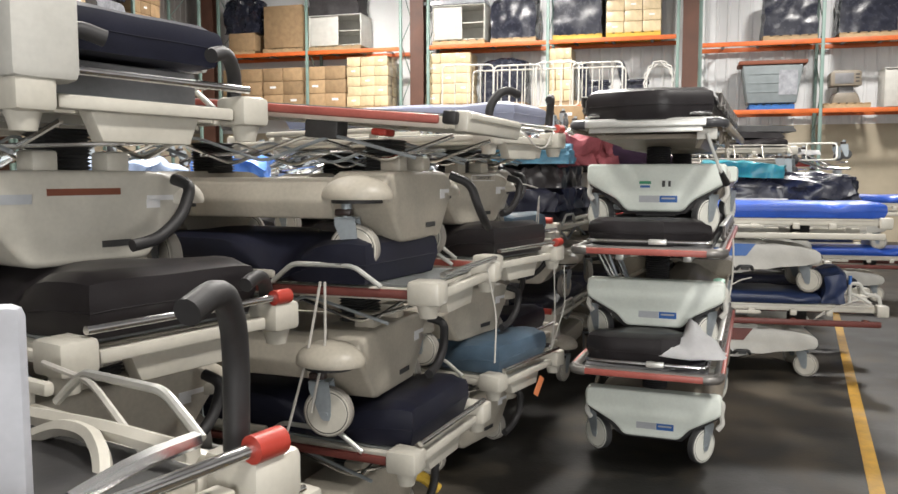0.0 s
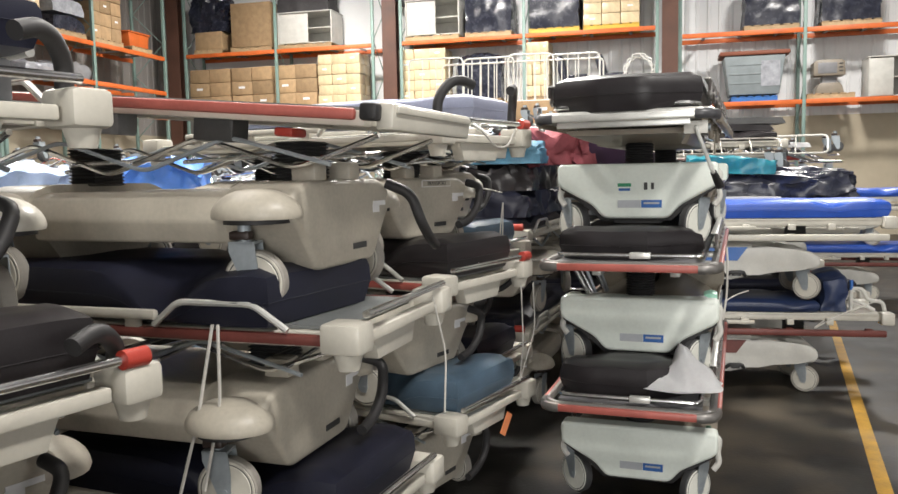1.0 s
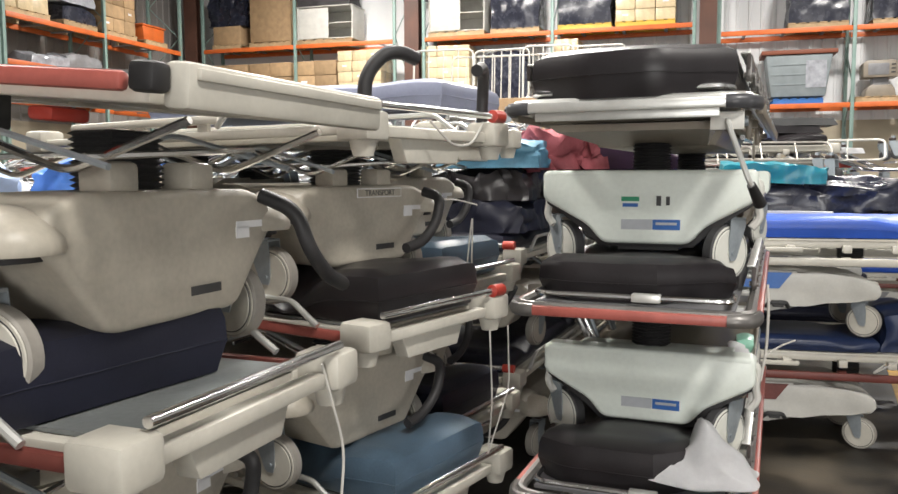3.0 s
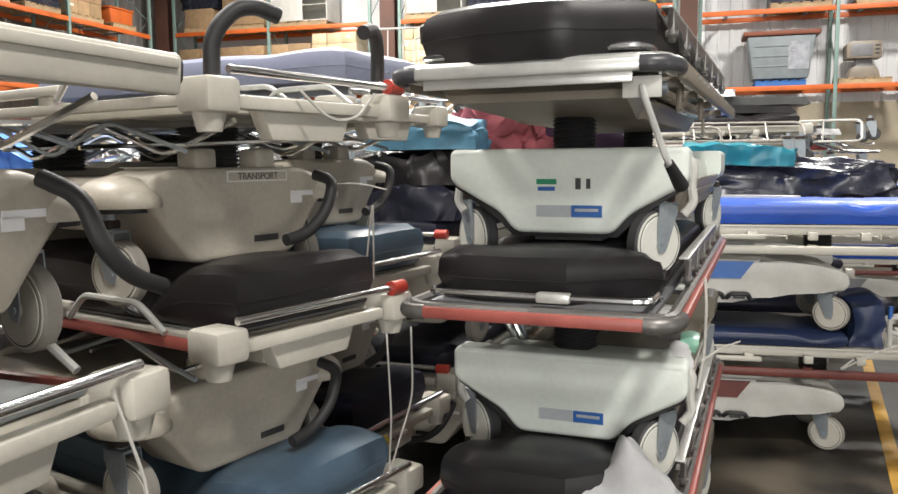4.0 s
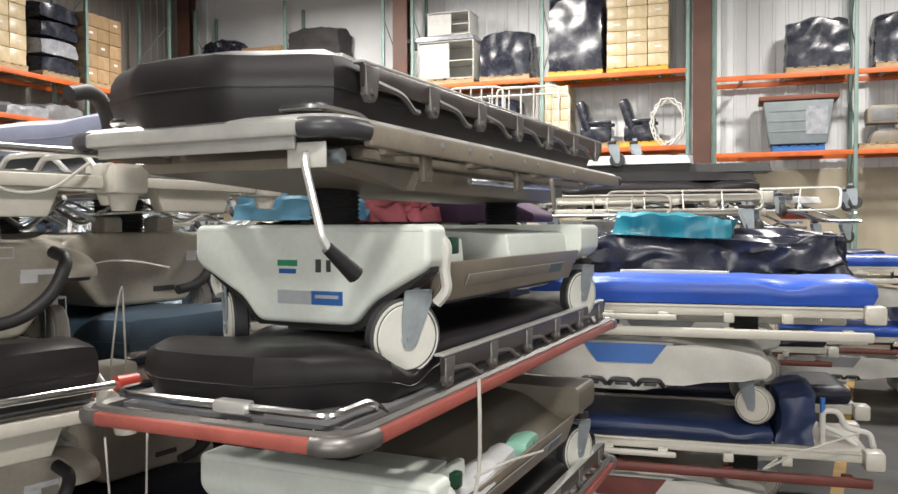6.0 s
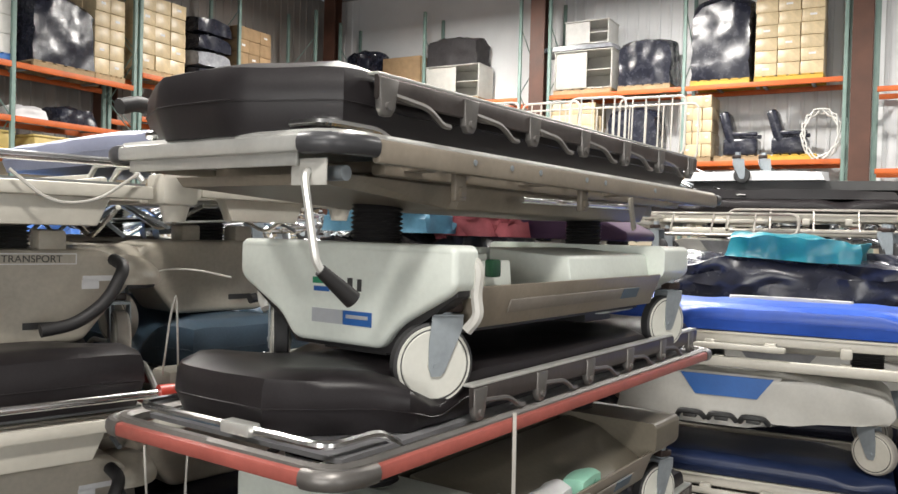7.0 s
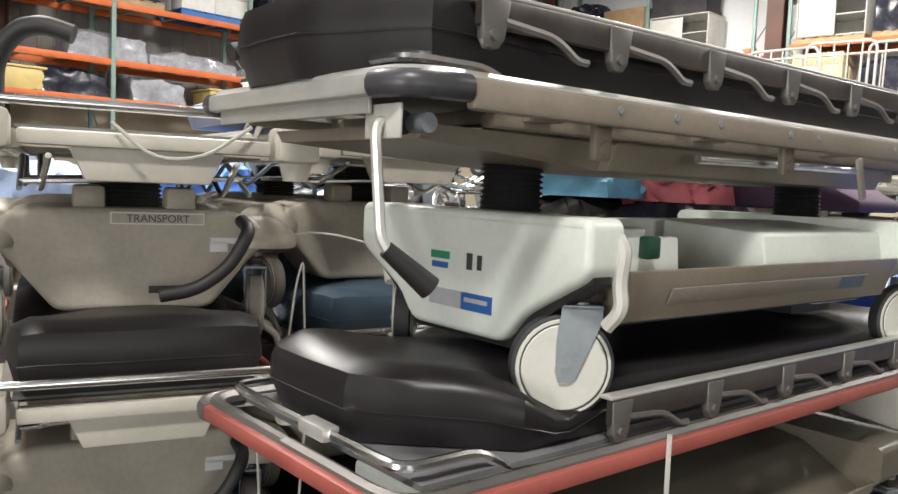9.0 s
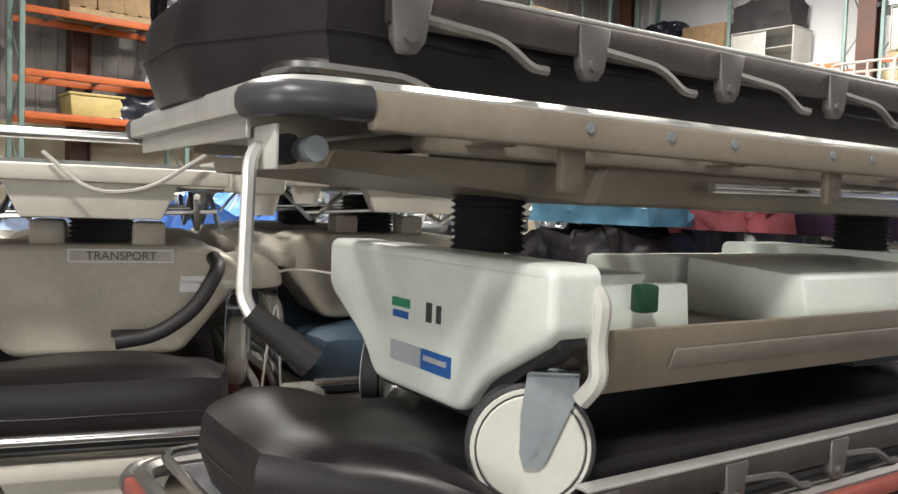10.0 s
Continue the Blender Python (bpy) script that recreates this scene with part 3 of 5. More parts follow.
    if has_crank:
        crank(st, pose(0.335, -1.06, z - 0.070))
        bm = bmesh.new()
        box(bm, (0.31, 0.15, z - 0.045), (0.045, 2.0, 0.028), bevel=0.008)
        part("lift_beam", bm, TAN, st)
        # long pressed pan that hangs lower over the columns
        bm = bmesh.new()
        half = [(-0.27, z - 0.058), (0.27, z - 0.058), (0.27, z - 0.064), (0.24, z - 0.125), (-0.24, z - 0.125), (-0.27, z - 0.064)]
        prism(bm, half, -0.42, 0.95, 0.006)
        part("lift_plate", bm, TAN, st)
        bm = bmesh.new()
        rows = [(-0.98, 0.30, 0.062, 0.088), (-0.42, 0.24, 0.062, 0.124)]
        ends = [[bm.verts.new(c) for c in ((-w2, y, z - t), (w2, y, z - t), (w2 - 0.03, y, z - d), (-w2 + 0.03, y, z - d))] for y, w2, t, d in rows]
        for k in range(4):
            bm.faces.new((ends[0][k], ends[0][(k + 1) % 4], ends[1][(k + 1) % 4], ends[1][k]))
        bm.faces.new(ends[0]); bm.faces.new(ends[1][::-1])
        part("lift_pan_nose", bm, TAN, st)
        bm = bmesh.new()
        rod(bm, (0.33, -0.20, z - 0.085), (0.33, 0.62, z - 0.075), 0.011, 10)
        part("tie_rod", bm, CHROME, st)
        bm = bmesh.new()
        box(bm, (0.34, 0.62, z - 0.10), (0.012, 0.03, 0.13), Matrix.Rotation(0.35, 4, "X"), bevel=0.004)
        part("strut", bm, BEIGE, st)
        for y in (-0.62, -0.44, -0.28, 0.02, 0.16, 0.60):
            bm = bmesh.new()
            rod(bm, (0.436, y, z - 0.012), (0.441, y, z - 0.012), 0.008, 8)
            part("bolt", bm, STEEL, st)
        bm = bmesh.new()
        box(bm, (0, -1.112, z - 0.042), (0.62, 0.008, 0.030), bevel=0.003)
        part("end_flange", bm, ALU, st)
        for y in (-0.60, 0.12):
            bm = bmesh.new()
            box(bm, (0.375, y, z - 0.065), (0.02, 0.05, 0.09), bevel=0.006)
            rod(bm, (0.38, y, z - 0.085), (0.392, y, z - 0.085), 0.014, 10)
            part("bracket", bm, TAN, st)
    return tagged(st, label, "stretcher", "stacked stretchers")


def hood_beige(parent, mat):
    """Bowl-shaped end with rounded shoulders over the wheels and a long body behind it."""
    def prof(k):
        right = [(0.12, 0.43), (0.28, 0.428), (0.355, 0.402), (0.385, 0.365), (0.375, 0.310), (0.335, 0.270), (0.225, 0.132), (0.19, 0.122), (0.08, 0.122)]
        pts = [(x * k, z) for x, z in right]
        return pts + [(-x, z) for x, z in pts[::-1]]
    bm = bmesh.new()
    moulded(bm, prof(1.0), -0.68, -0.42, 0.022, 0.022)
    hood = part("hood", bm, mat, parent)
    bm = bmesh.new()
    moulded(bm, prof(1.0), 0.68, 0.42, 0.03, 0.03)
    part("rear_hood", bm, mat, hood)
    bm = bmesh.new()
    prism(bm, [(-0.30, 0.40), (0.30, 0.40), (0.36, 0.38), (0.375, 0.30), (0.35, 0.225), (-0.35, 0.225), (-0.375, 0.30), (-0.36, 0.38)], -0.42, 0.42, 0.01)
    part("side_cover", bm, mat, hood)
    for s in (-1, 1):
        for q in (-1, 1):
            bm = bmesh.new()
            vs = bmesh.ops.create_uvsphere(bm, u_segments=22, v_segments=14, radius=1)["verts"]
            for v in vs:
                v.co.z = max(v.co.z, -0.12)
            bmesh.ops.transform(bm, matrix=Matrix.Translation((s * 0.395, q * 0.555, 0.322)) @ Matrix.Diagonal((0.122, 0.155, 0.088, 1)), verts=vs)
            part("wheel_cover", bm, mat, hood)
            bm = bmesh.new()
            rod(bm, (s * 0.395, q * 0.555, 0.296), (s * 0.395, q * 0.555, 0.310), 0.106, 20)
            part("wheel_well", bm, RUBBER, hood)
        bm = bmesh.new()
        box(bm, (s * 0.13, -0.60, 0.455), (0.09, 0.10, 0.08), bevel=0.015)
        part("top_block", bm, mat, hood)
    return hood


def push_handle(parent, x, z, height=0.26):
    bm = bmesh.new()
    tube(bm, arc([(x, -0.97, z), (x, -0.975, z + height * 0.62), (x * 0.95, -0.99, z + height * 0.88), (x * 0.84, -1.015, z + height + 0.022), (x * 0.70, -1.04, z + height + 0.032), (x * 0.52, -1.06, z + height + 0.012)], 0.09, 5), 0.024, 12)
    return part("push_handle", bm, RUBBER, parent)


def stretcher_beige(at, label, mat, handles=0.0, trim=None, knob=True, rails=True, crank_arm=True, text=False, marks=True, slope=0, plain=False, up_front=False):
    st = new("stretcher")
    st.matrix_basis = at
    hood = hood_beige(st, mat)
    if marks:
        bars(hood, [("dark_mark", INK, 0.09, -0.6815, 0.185, 0.11, 0.022), ("pale_sticker", CLOTH, 0.27, -0.6815, 0.335, 0.11, 0.018), ("pale_sticker", CLOTH, 0.24, -0.6815, 0.315, 0.055, 0.03)])
    if text:
        bars(hood, [("name_plate", CLOTH, 0.06, -0.6815, 0.40, 0.27, 0.036), ("name_plate_face", mat, 0.06, -0.6822, 0.40, 0.262, 0.029)])
        writing("name_plate_writing", "TRANSPORT", 0.032, INK, hood, pose(0.06, -0.684, 0.3895, 90, 0, 0))
    for x, y, z in ((-0.39, -0.54, 10), (0.39, -0.54, -12), (-0.39, 0.54, 0), (0.39, 0.54, 24)):
        wheel_part(st, pose(x, y, 0.105, 0, 0, z), 0.105, CREAM, PALETYRE)
    for y in (-0.50, 0.45):
        bellows(st, pose(0, y, 0.42), DARK, 0.085, 0.15, True)
    z = 0.63
    lie = pose(0, -1.0, z, slope) @ pose(0, 1.0, -z)
    for x in (-0.33, 0.33):
        bm = bmesh.new()
        box(bm, (x, 0, z - 0.02), (0.05, 1.86, 0.05), bevel=0.006)
        part("long_member", bm, CREAM, st, at=lie)
    for y in (-0.9, -0.45, 0.0, 0.45, 0.9):
        bm = bmesh.new()
        box(bm, (0, y, z - 0.02), (0.61, 0.05, 0.04), bevel=0.004)
        part("cross_member", bm, CREAM, st, at=lie)
    bm = bmesh.new()
    box(bm, (0, 0, z + 0.012), (0.64, 1.86, 0.01))
    # tall-handled near stretcher: black deck stands in for shaded gaps among its parts
    part("deck", bm, RUBBER if handles > 0.28 else DECK, st, at=lie)
    bm = bmesh.new()
    if plain:
        box(bm, (0, -1.0, z - 0.01), (0.74, 0.06, 0.085), bevel=0.012)
        box(bm, (0, -1.032, z + 0.012), (0.70, 0.014, 0.022), bevel=0.004)
    else:
        box(bm, (0, -1.0, z - 0.015), (0.62, 0.05, 0.04), bevel=0.008)
    part("end_bar", bm, CREAM, st, at=lie)
    if not plain:
        bm = bmesh.new()
        prism(bm, [(-0.20, z - 0.02), (0.20, z - 0.02), (0.155, z - 0.12), (-0.155, z - 0.12)], -0.99, -0.93, 0.006)
        part("end_plate", bm, CREAM, st, at=lie)
        bm = bmesh.new()
        rod(bm, (-0.36, -1.04, z + 0.07), (0.36, -1.04, z + 0.07), 0.013, 10)
        part("chrome_bar", bm, CHROME, st, at=lie)
    for s in (-1, 1):
        for q in (-1, 1):
            bm = bmesh.new()
            if plain:
                box(bm, (s * 0.395, q * 0.965, z), (0.05, 0.06, 0.055), bevel=0.012)
                part("end_cap", bm, RUBBER, st, at=lie)
                continue
            box(bm, (s * 0.385, q * 0.985, z), (0.12, 0.14, 0.10), bevel=0.018)
            rod(bm, (s * 0.39, q * 0.99, z - 0.10), (s * 0.39, q * 0.99, z - 0.04), 0.034, 14, 0.05)
            part("corner_casting", bm, CREAM, st, at=lie)
    if knob:
        bm = bmesh.new()
        rod(bm, (0.33, -1.04, z + 0.07), (0.40, -1.04, z + 0.07), 0.026, 12)
        part("knob", bm, REDPL, st, at=lie)
    for s in (-1, 1):
        bm = bmesh.new()
        box(bm, (s * 0.405, 0, z - 0.01), (0.028, 1.84, 0.036), bevel=0.01)
        part("side_bumper", bm, trim or CREAM, st, at=lie)
        if rails:
            bm = bmesh.new()
            tube(bm, arc([(s * 0.425, -0.80, z + 0.02), (s * 0.43, -0.68, z + 0.10), (s * 0.43, -0.40, z + 0.10), (s * 0.425, -0.30, z + 0.02)], 0.03), 0.011, 8)
            part("fold_handle", bm, ALU, st, at=lie)
            bm = bmesh.new()
            box(bm, (s * 0.41, 0.2, z + 0.05), (0.03, 1.0, 0.035), bevel=0.012)
            part("side_rail", bm, CREAM, st, at=lie)
            for y in (-0.2, 0.2, 0.6):
                bm = bmesh.new()
                box(bm, (s * 0.405, y, z + 0.02), (0.02, 0.06, 0.06), bevel=0.004)
                part("rail_bracket", bm, CREAM, st, at=lie)
    for s in (-1, 1):
        bm = bmesh.new()
        tube(bm, arc([(s * 0.24, -0.92, 0.57), (s * 0.26, -0.62, 0.47), (s * 0.26, -0.25, 0.585), (s * 0.26, 0.15, 0.46), (s * 0.26, 0.5, 0.58), (s * 0.24, 0.85, 0.48)], 0.05), 0.009, 6)
        part("linkage", bm, CHROME, st)
        bm = bmesh.new()
        tube(bm, arc([(s * 0.31, -0.78, 0.48), (s * 0.31, -0.40, 0.58), (s * 0.31, -0.05, 0.47), (s * 0.31, 0.32, 0.585), (s * 0.31, 0.75, 0.47)], 0.05), 0.008, 6)
        part("linkage", bm, STEEL, st)
    for y in (-0.72, -0.22, 0.28):
        bm = bmesh.new()
        rod(bm, (-0.31, y, 0.50), (0.31, y + 0.05, 0.53), 0.008, 6)
        part("cross_rod", bm, CHROME, st)
    if crank_arm:
        bm = bmesh.new()
        swung = [(0.30, -0.70, 0.41), (0.315, -0.80, 0.37), (0.325, -0.83, 0.27), (0.40, -0.84, 0.19), (0.52, -0.82, 0.15)]
        tube(bm, arc(swung, 0.07, 5) if plain else arc([(0.30, -0.72, 0.40), (0.31, -0.80, 0.38), (0.25, -0.82, 0.27), (0.15, -0.82, 0.20), (0.05, -0.82, 0.185)], 0.06, 5), 0.021, 10)
        part("pump_lever", bm, RUBBER, st)
    if up_front:
        # raised backrest, upper rails and a tall corner block
        bm = bmesh.new()
        box(bm, (0, 0, z + 0.075), (0.6, 1.7, 0.11), bevel=0.01)
        part("backrest_frame", bm, GREYPL, st)
        bm = bmesh.new()
        box(bm, (-0.36, -1.02, z + 0.20), (0.20, 0.10, 0.34), bevel=0.03)
        part("corner_block", bm, WHITE, st)
        for s in (-1, 1):
            for h in (0.10, 0.16):
                bm = bmesh.new()
                rod(bm, (s * 0.38, -0.80, z + h), (s * 0.38, 0.7, z + h), 0.014, 10)
                part("upper_rail", bm, CHROME if h < 0.12 else ALU, st)
        bars(hood, [("rust_sticker", RUST, -0.02, -0.6815, 0.36, 0.26, 0.022), ("outlined_sticker", LGREY, -0.27, -0.6815, 0.34, 0.14, 0.03)])
    if plain:
        for y, w, mat2 in ((-0.35, 0.16, DARK), (-0.62, 0.07, REDPL), (0.1, 0.12, GREYPL)):
            bm = bmesh.new()
            box(bm, (-0.27, y, z - 0.075), (0.10, w, 0.09 if w > 0.1 else 0.03), bevel=0.01)
            part("control_box" if w > 0.1 else "release_lever", bm, mat2, st, at=lie)
    if handles:
        for x in (-0.36, 0.36) if handles > 0.1 else (0.36,):
            push_handle(st, x, z + 0.03, handles)
    return tagged(st, label, "stretcher", "stacked stretchers")


def stretcher_white(at, label, panel, trim, end=1):
    """White stretcher seen along its side, with a coloured recess and foot pedals."""
    st = new("stretcher")
    st.matrix_basis = at
    bm = bmesh.new()
    side = [(-0.85, 0.20), (-0.60, 0.17), (-0.15, 0.17), (-0.04, 0.185), (0.06, 0.225), (0.18, 0.25), (0.38, 0.245), (0.50, 0.255), (0.535, 0.30), (0.52, 0.36), (0.46, 0.395), (0.34, 0.415), (0.12, 0.42), (0.0, 0.45), (-0.62, 0.455), (-0.80, 0.41)]
    prism(bm, side, -0.33, 0.33, 0.02)
    hood = part("hood", bm, WHITE, st)
    for s in (-1, 1):
        bm = bmesh.new()
        prism(bm, [(-0.42, 0.325), (-0.11, 0.325), (-0.03, 0.435), (-0.50, 0.435)], s * 0.332 - 0.004, s * 0.332 + 0.004)
        part("side_panel", bm, panel, hood)
        for x in (-0.44, -0.28, -0.12):
            bm = bmesh.new()
            tube(bm, arc([(x - 0.07, s * 0.33, 0.20), (x - 0.05, s * 0.375, 0.235), (x + 0.05, s * 0.375, 0.235), (x + 0.07, s * 0.33, 0.20)], 0.02), 0.015, 8)
            box(bm, (x, s * 0.365, 0.215), (0.07, 0.03, 0.025), bevel=0.006)
            part("foot_pedal", bm, DARK, hood)
    for x, y in ((-0.72, -0.27), (0.44, -0.27), (-0.72, 0.27), (0.44, 0.27)):
        wheel_part(st, pose(x, y, 0.11, 0, 0, 62), 0.108, CREAM, PALETYRE)
    for x in (-0.4, 0.4):
        bellows(st, pose(x, 0, 0.45), DARK, 0.08, 0.14, True)
    z = 0.63
    bm = bmesh.new()
    for y in (-0.30, 0.30):
        box(bm, (0, y, z), (2.06, 0.04, 0.05), bevel=0.006)
    for x in (-1.0, -0.5, 0, 0.5, 1.0):
        box(bm, (x, 0, z), (0.05, 0.6, 0.04))
    box(bm, (0, 0, z + 0.03), (1.95, 0.66, 0.012))
    part("frame", bm, CREAM, st)
    for s in (-1, 1):
        bm = bmesh.new()
        box(bm, (0, s * 0.385, z - 0.115), (2.04, 0.034, 0.055), bevel=0.014)
        for x in (-0.9, -0.3, 0.3, 0.9):
            box(bm, (x, s * 0.345, z - 0.10), (0.05, 0.05, 0.03))
        part("side_bumper", bm, trim, st)
        bm = bmesh.new()
        box(bm, (-0.40, s * 0.385, z - 0.035), (0.85, 0.028, 0.034), bevel=0.012)
        part("side_rail", bm, CREAM, st)
        for x in (-0.7, -0.35, -0.05, 0.3, 0.6):
            bm = bmesh.new()
            box(bm, (x, s * 0.355, z - 0.03), (0.055, 0.05, 0.05), bevel=0.006)
            part("rail_bracket", bm, CREAM, st)
        for q in (-1, 1):
            bm = bmesh.new()
            box(bm, (q * 1.03, s * 0.33, z), (0.10, 0.12, 0.10), bevel=0.015)
            part("corner_casting", bm, CREAM, st)
    return tagged(st, label, "stretcher", "stacked stretchers")


# main stack of three grey-green stretchers beside the aisle
MAIN = pose(1.515, 5.43, 0, 0, 0, -21)
lab = "grey-green stretcher with {}, in a stack"
z1, z2, z3 = 0.03, 0.735, 1.45
stretcher_grey(MAIN @ pose(0, 0, z1), PINK, lab.format("faded red bumpers"), False)
stretcher_grey(MAIN @ pose(0, 0, z2), PINK, lab.format("faded red bumpers and chrome bar"), False, tray=True)
stretcher_grey(MAIN @ pose(0, 0, z3, 0, 0, -1), ALU, lab.format("aluminium frame and folded crank"), True, True, True)
for z, nose, thick, back, ahead, sag in ((z1, (0.10, 0.26, 0.22, 0.09), 0.155, 0.02, 0.0, 0.09), (z2, (0.10, 0.26, 0.22, 0.09), 0.14, 0.015, 0.0, 0.085), (z3, (0.10, 0.12, 0.14, 0.11), 0.178, 0.0, -0.13, 0.01)):
    mattress("stretcher mattresses", BLACK, "black vinyl stretcher mattress creased by the stack", MAIN @ pose(-0.01, ahead + 0.17, z + 0.675), thick=thick, raised=back, hips=z, sag=sag, taper=0.0, length=2.36, nose=nose, width=0.68, press_at=(0.31, -0.80, 0.79), soft=0.010)

# row of beige stacks turned towards the aisle
ROW = [
    # end centre x, y, base, yaw, slope, cover, mattress, lift of mattress, handles, trim, text
    (0.62, 5.68, 0.0, 62, 0, BEIGE, NAVY, 0, 0, None, False),
    (0.62, 5.68, 0.71, 62, 0, BEIGE, SLATE, 0, 0, RED, False),
    (0.62, 5.68, 1.43, 62, 0, BEIGE, LILAC, 0.10, 0, None, False),
    (0.49, 4.75, 0.0, 57, 0, BEIGE, SLATE, 0, 0, None, False),
    (0.455, 4.62, 0.70, 56, 0, BEIGE, BLACK, 0, 0, PINK, False),
    (0.455, 4.62, 1.40, 56, 0, BEIGE, None, 0, 0.19, None, True),
    (0.0, 3.5, 0.0, 66, 0, BEIGE, NAVY, 0, 0, RED, False),
    (0.07, 3.41, 0.72, 70, 0, BEIGE, NAVY, 0, 0, RED, False),
    (0.19, 3.40, 1.405, 69, 5.0, BEIGE, None, 0, 0, PINK, False),
    (-0.74, 2.40, 0.0, 57, 0, BEIGE, NAVY, 0, 0, RED, False),
    (-0.80, 2.33, 0.70, 57, 0, BEIGE, BLACK, 0, 0.09, None, False),
    (-0.90, 2.36, 1.40, 57, 0, CREAM, NAVY, 0.12, 0.12, RED, False),
    (-0.55, 0.98, 0.0, 57, 0, BEIGE, NAVY, 0, 0, None, False),
    (-0.55, 0.98, 0.64, 57, 0, BEIGE, None, 0, 0.29, None, False),
]
for x, y, z, yaw, slope, cover, pad, up, handles, trim, text in ROW:
    m = pose(x, y, z, 0, 0, yaw) @ pose(0, 1.0, 0)
    knob = (x in (0.455, -0.80) or handles > 0.28)
    stretcher_beige(m, "beige stretcher with white corner castings stacked in the row", cover, handles, trim, text=text, slope=slope, knob=knob, plain=slope > 0, rails=slope == 0, up_front=cover is CREAM)
    rest = pose(0.0, 0.20, 0, 0, 0, -7) if (x, pad) == (0.07, NAVY) else pose(0, 0, 0)
    if pad:
        mattress("stretcher mattresses", pad, "dark vinyl stretcher mattress pressed under the next stretcher" if pad is not LILAC else "faded grey-lilac mattress on top of the stack", m @ pose(0, 0.0, 0.652 + up) @ rest, thick=0.185 if not up else 0.14, hips=x, sag=0.155 if not up else 0.01, press_at=(0.36, -0.54, 0.54), soft=0.020)

# white stacks standing side-on behind the main stack
SIDE = pose(2.88, 7.42, 0, 0, 0, -12.5)
for z, panel, trim, pad in ((0.0, RED, RED, DEEP), (0.77, LBLUE, CREAM, BLUE)):
    stretcher_white(SIDE @ pose(0, 0, z), "white stretcher with a coloured side recess in the side-on stack", panel, trim)
    mattress("stretcher mattresses", pad, "blue vinyl stretcher mattress on the white stack", SIDE @ pose(0.05 if z else -0.22, 0, z + 0.672, 0, 0, 90), thick=0.14 if z else 0.10, hips=z, sag=0.03, length=1.98 if z else 1.5)

WEBBING = material("off_white_webbing", (0.52, 0.50, 0.46), 0.75, vary=0.2)
LILACGREY = material("pale_grey_plastic", (0.42, 0.43, 0.47), 0.45, vary=0.12)

# ---- loose bundles and clutter ----
def lumpy(name, at, size, mat, label, category, amount=0.05, cells=(18, 12, 6), seed=0.0, rough=3.0, long=1.0):
    """A soft block: wrapped goods, heaped cloth or a bag, with folds."""
    bm = bmesh.new()
    nx, ny, nz = cells
    sx, sy, sz = size
    grid = {}

    def vert(i, j, k):
        if (i, j, k) not in grid:
            u, v, w = i / nx * 2 - 1, j / ny * 2 - 1, k / nz
            f = 1 - 0.10 * (u * u + v * v) * w - 0.05 * (u * u * v * v)
            p = Vector((u * sx / 2 * (1 - 0.06 * w * v * v), v * sy / 2 * (1 - 0.06 * w * u * u), w * sz * f))
            q = Vector((p.x * long, p.y, p.z)) * rough + Vector((seed, seed * 2, 0))
            d = noise.noise_vector(q) * amount + noise.noise_vector(q * 2.7) * amount * 0.5
            if k == 0:
                d.z = 0
            grid[i, j, k] = bm.verts.new(p + d)
        return grid[i, j, k]

    for i in range(nx):
        for j in range(ny):
            bm.faces.new((vert(i, j, nz), vert(i + 1, j, nz), vert(i + 1, j + 1, nz), vert(i, j + 1, nz)))
            bm.faces.new((vert(i, j, 0), vert(i, j + 1, 0), vert(i + 1, j + 1, 0), vert(i + 1, j, 0)))
    for k in range(nz):
        for i in range(nx):
            bm.faces.new((vert(i, 0, k), vert(i + 1, 0, k), vert(i + 1, 0, k + 1), vert(i, 0, k + 1)))
            bm.faces.new((vert(i, ny, k), vert(i, ny, k + 1), vert(i + 1, ny, k + 1), vert(i + 1, ny, k)))
        for j in range(ny):
            bm.faces.new((vert(0, j, k), vert(0, j, k + 1), vert(0, j + 1, k + 1), vert(0, j + 1, k)))
            bm.faces.new((vert(nx, j, k), vert(nx, j + 1, k), vert(nx, j + 1, k + 1), vert(nx, j, k + 1)))
    ob = part(name, bm, mat, None, label, at)
    return tagged(ob, category=category)


def pallet(at, mat=WOOD, label="worn wooden pallet on the rack beams"):
    p = new("pallet")
    p.matrix_basis = at
    for i in range(6):
        bm = bmesh.new()
        box(bm, (-0.5 + 0.2 * i, 0, 0.125), (0.14, 1.0, 0.022))
        part("board", bm, mat, p, smooth=False)
    for y in (-0.45, 0, 0.45):
        bm = bmesh.new()
        box(bm, (0, y, 0.057), (1.14, 0.07, 0.112))
        part("stringer", bm, mat, p, smooth=False)
    return tagged(p, label, "pallet", "pallets")


CARTON = {}


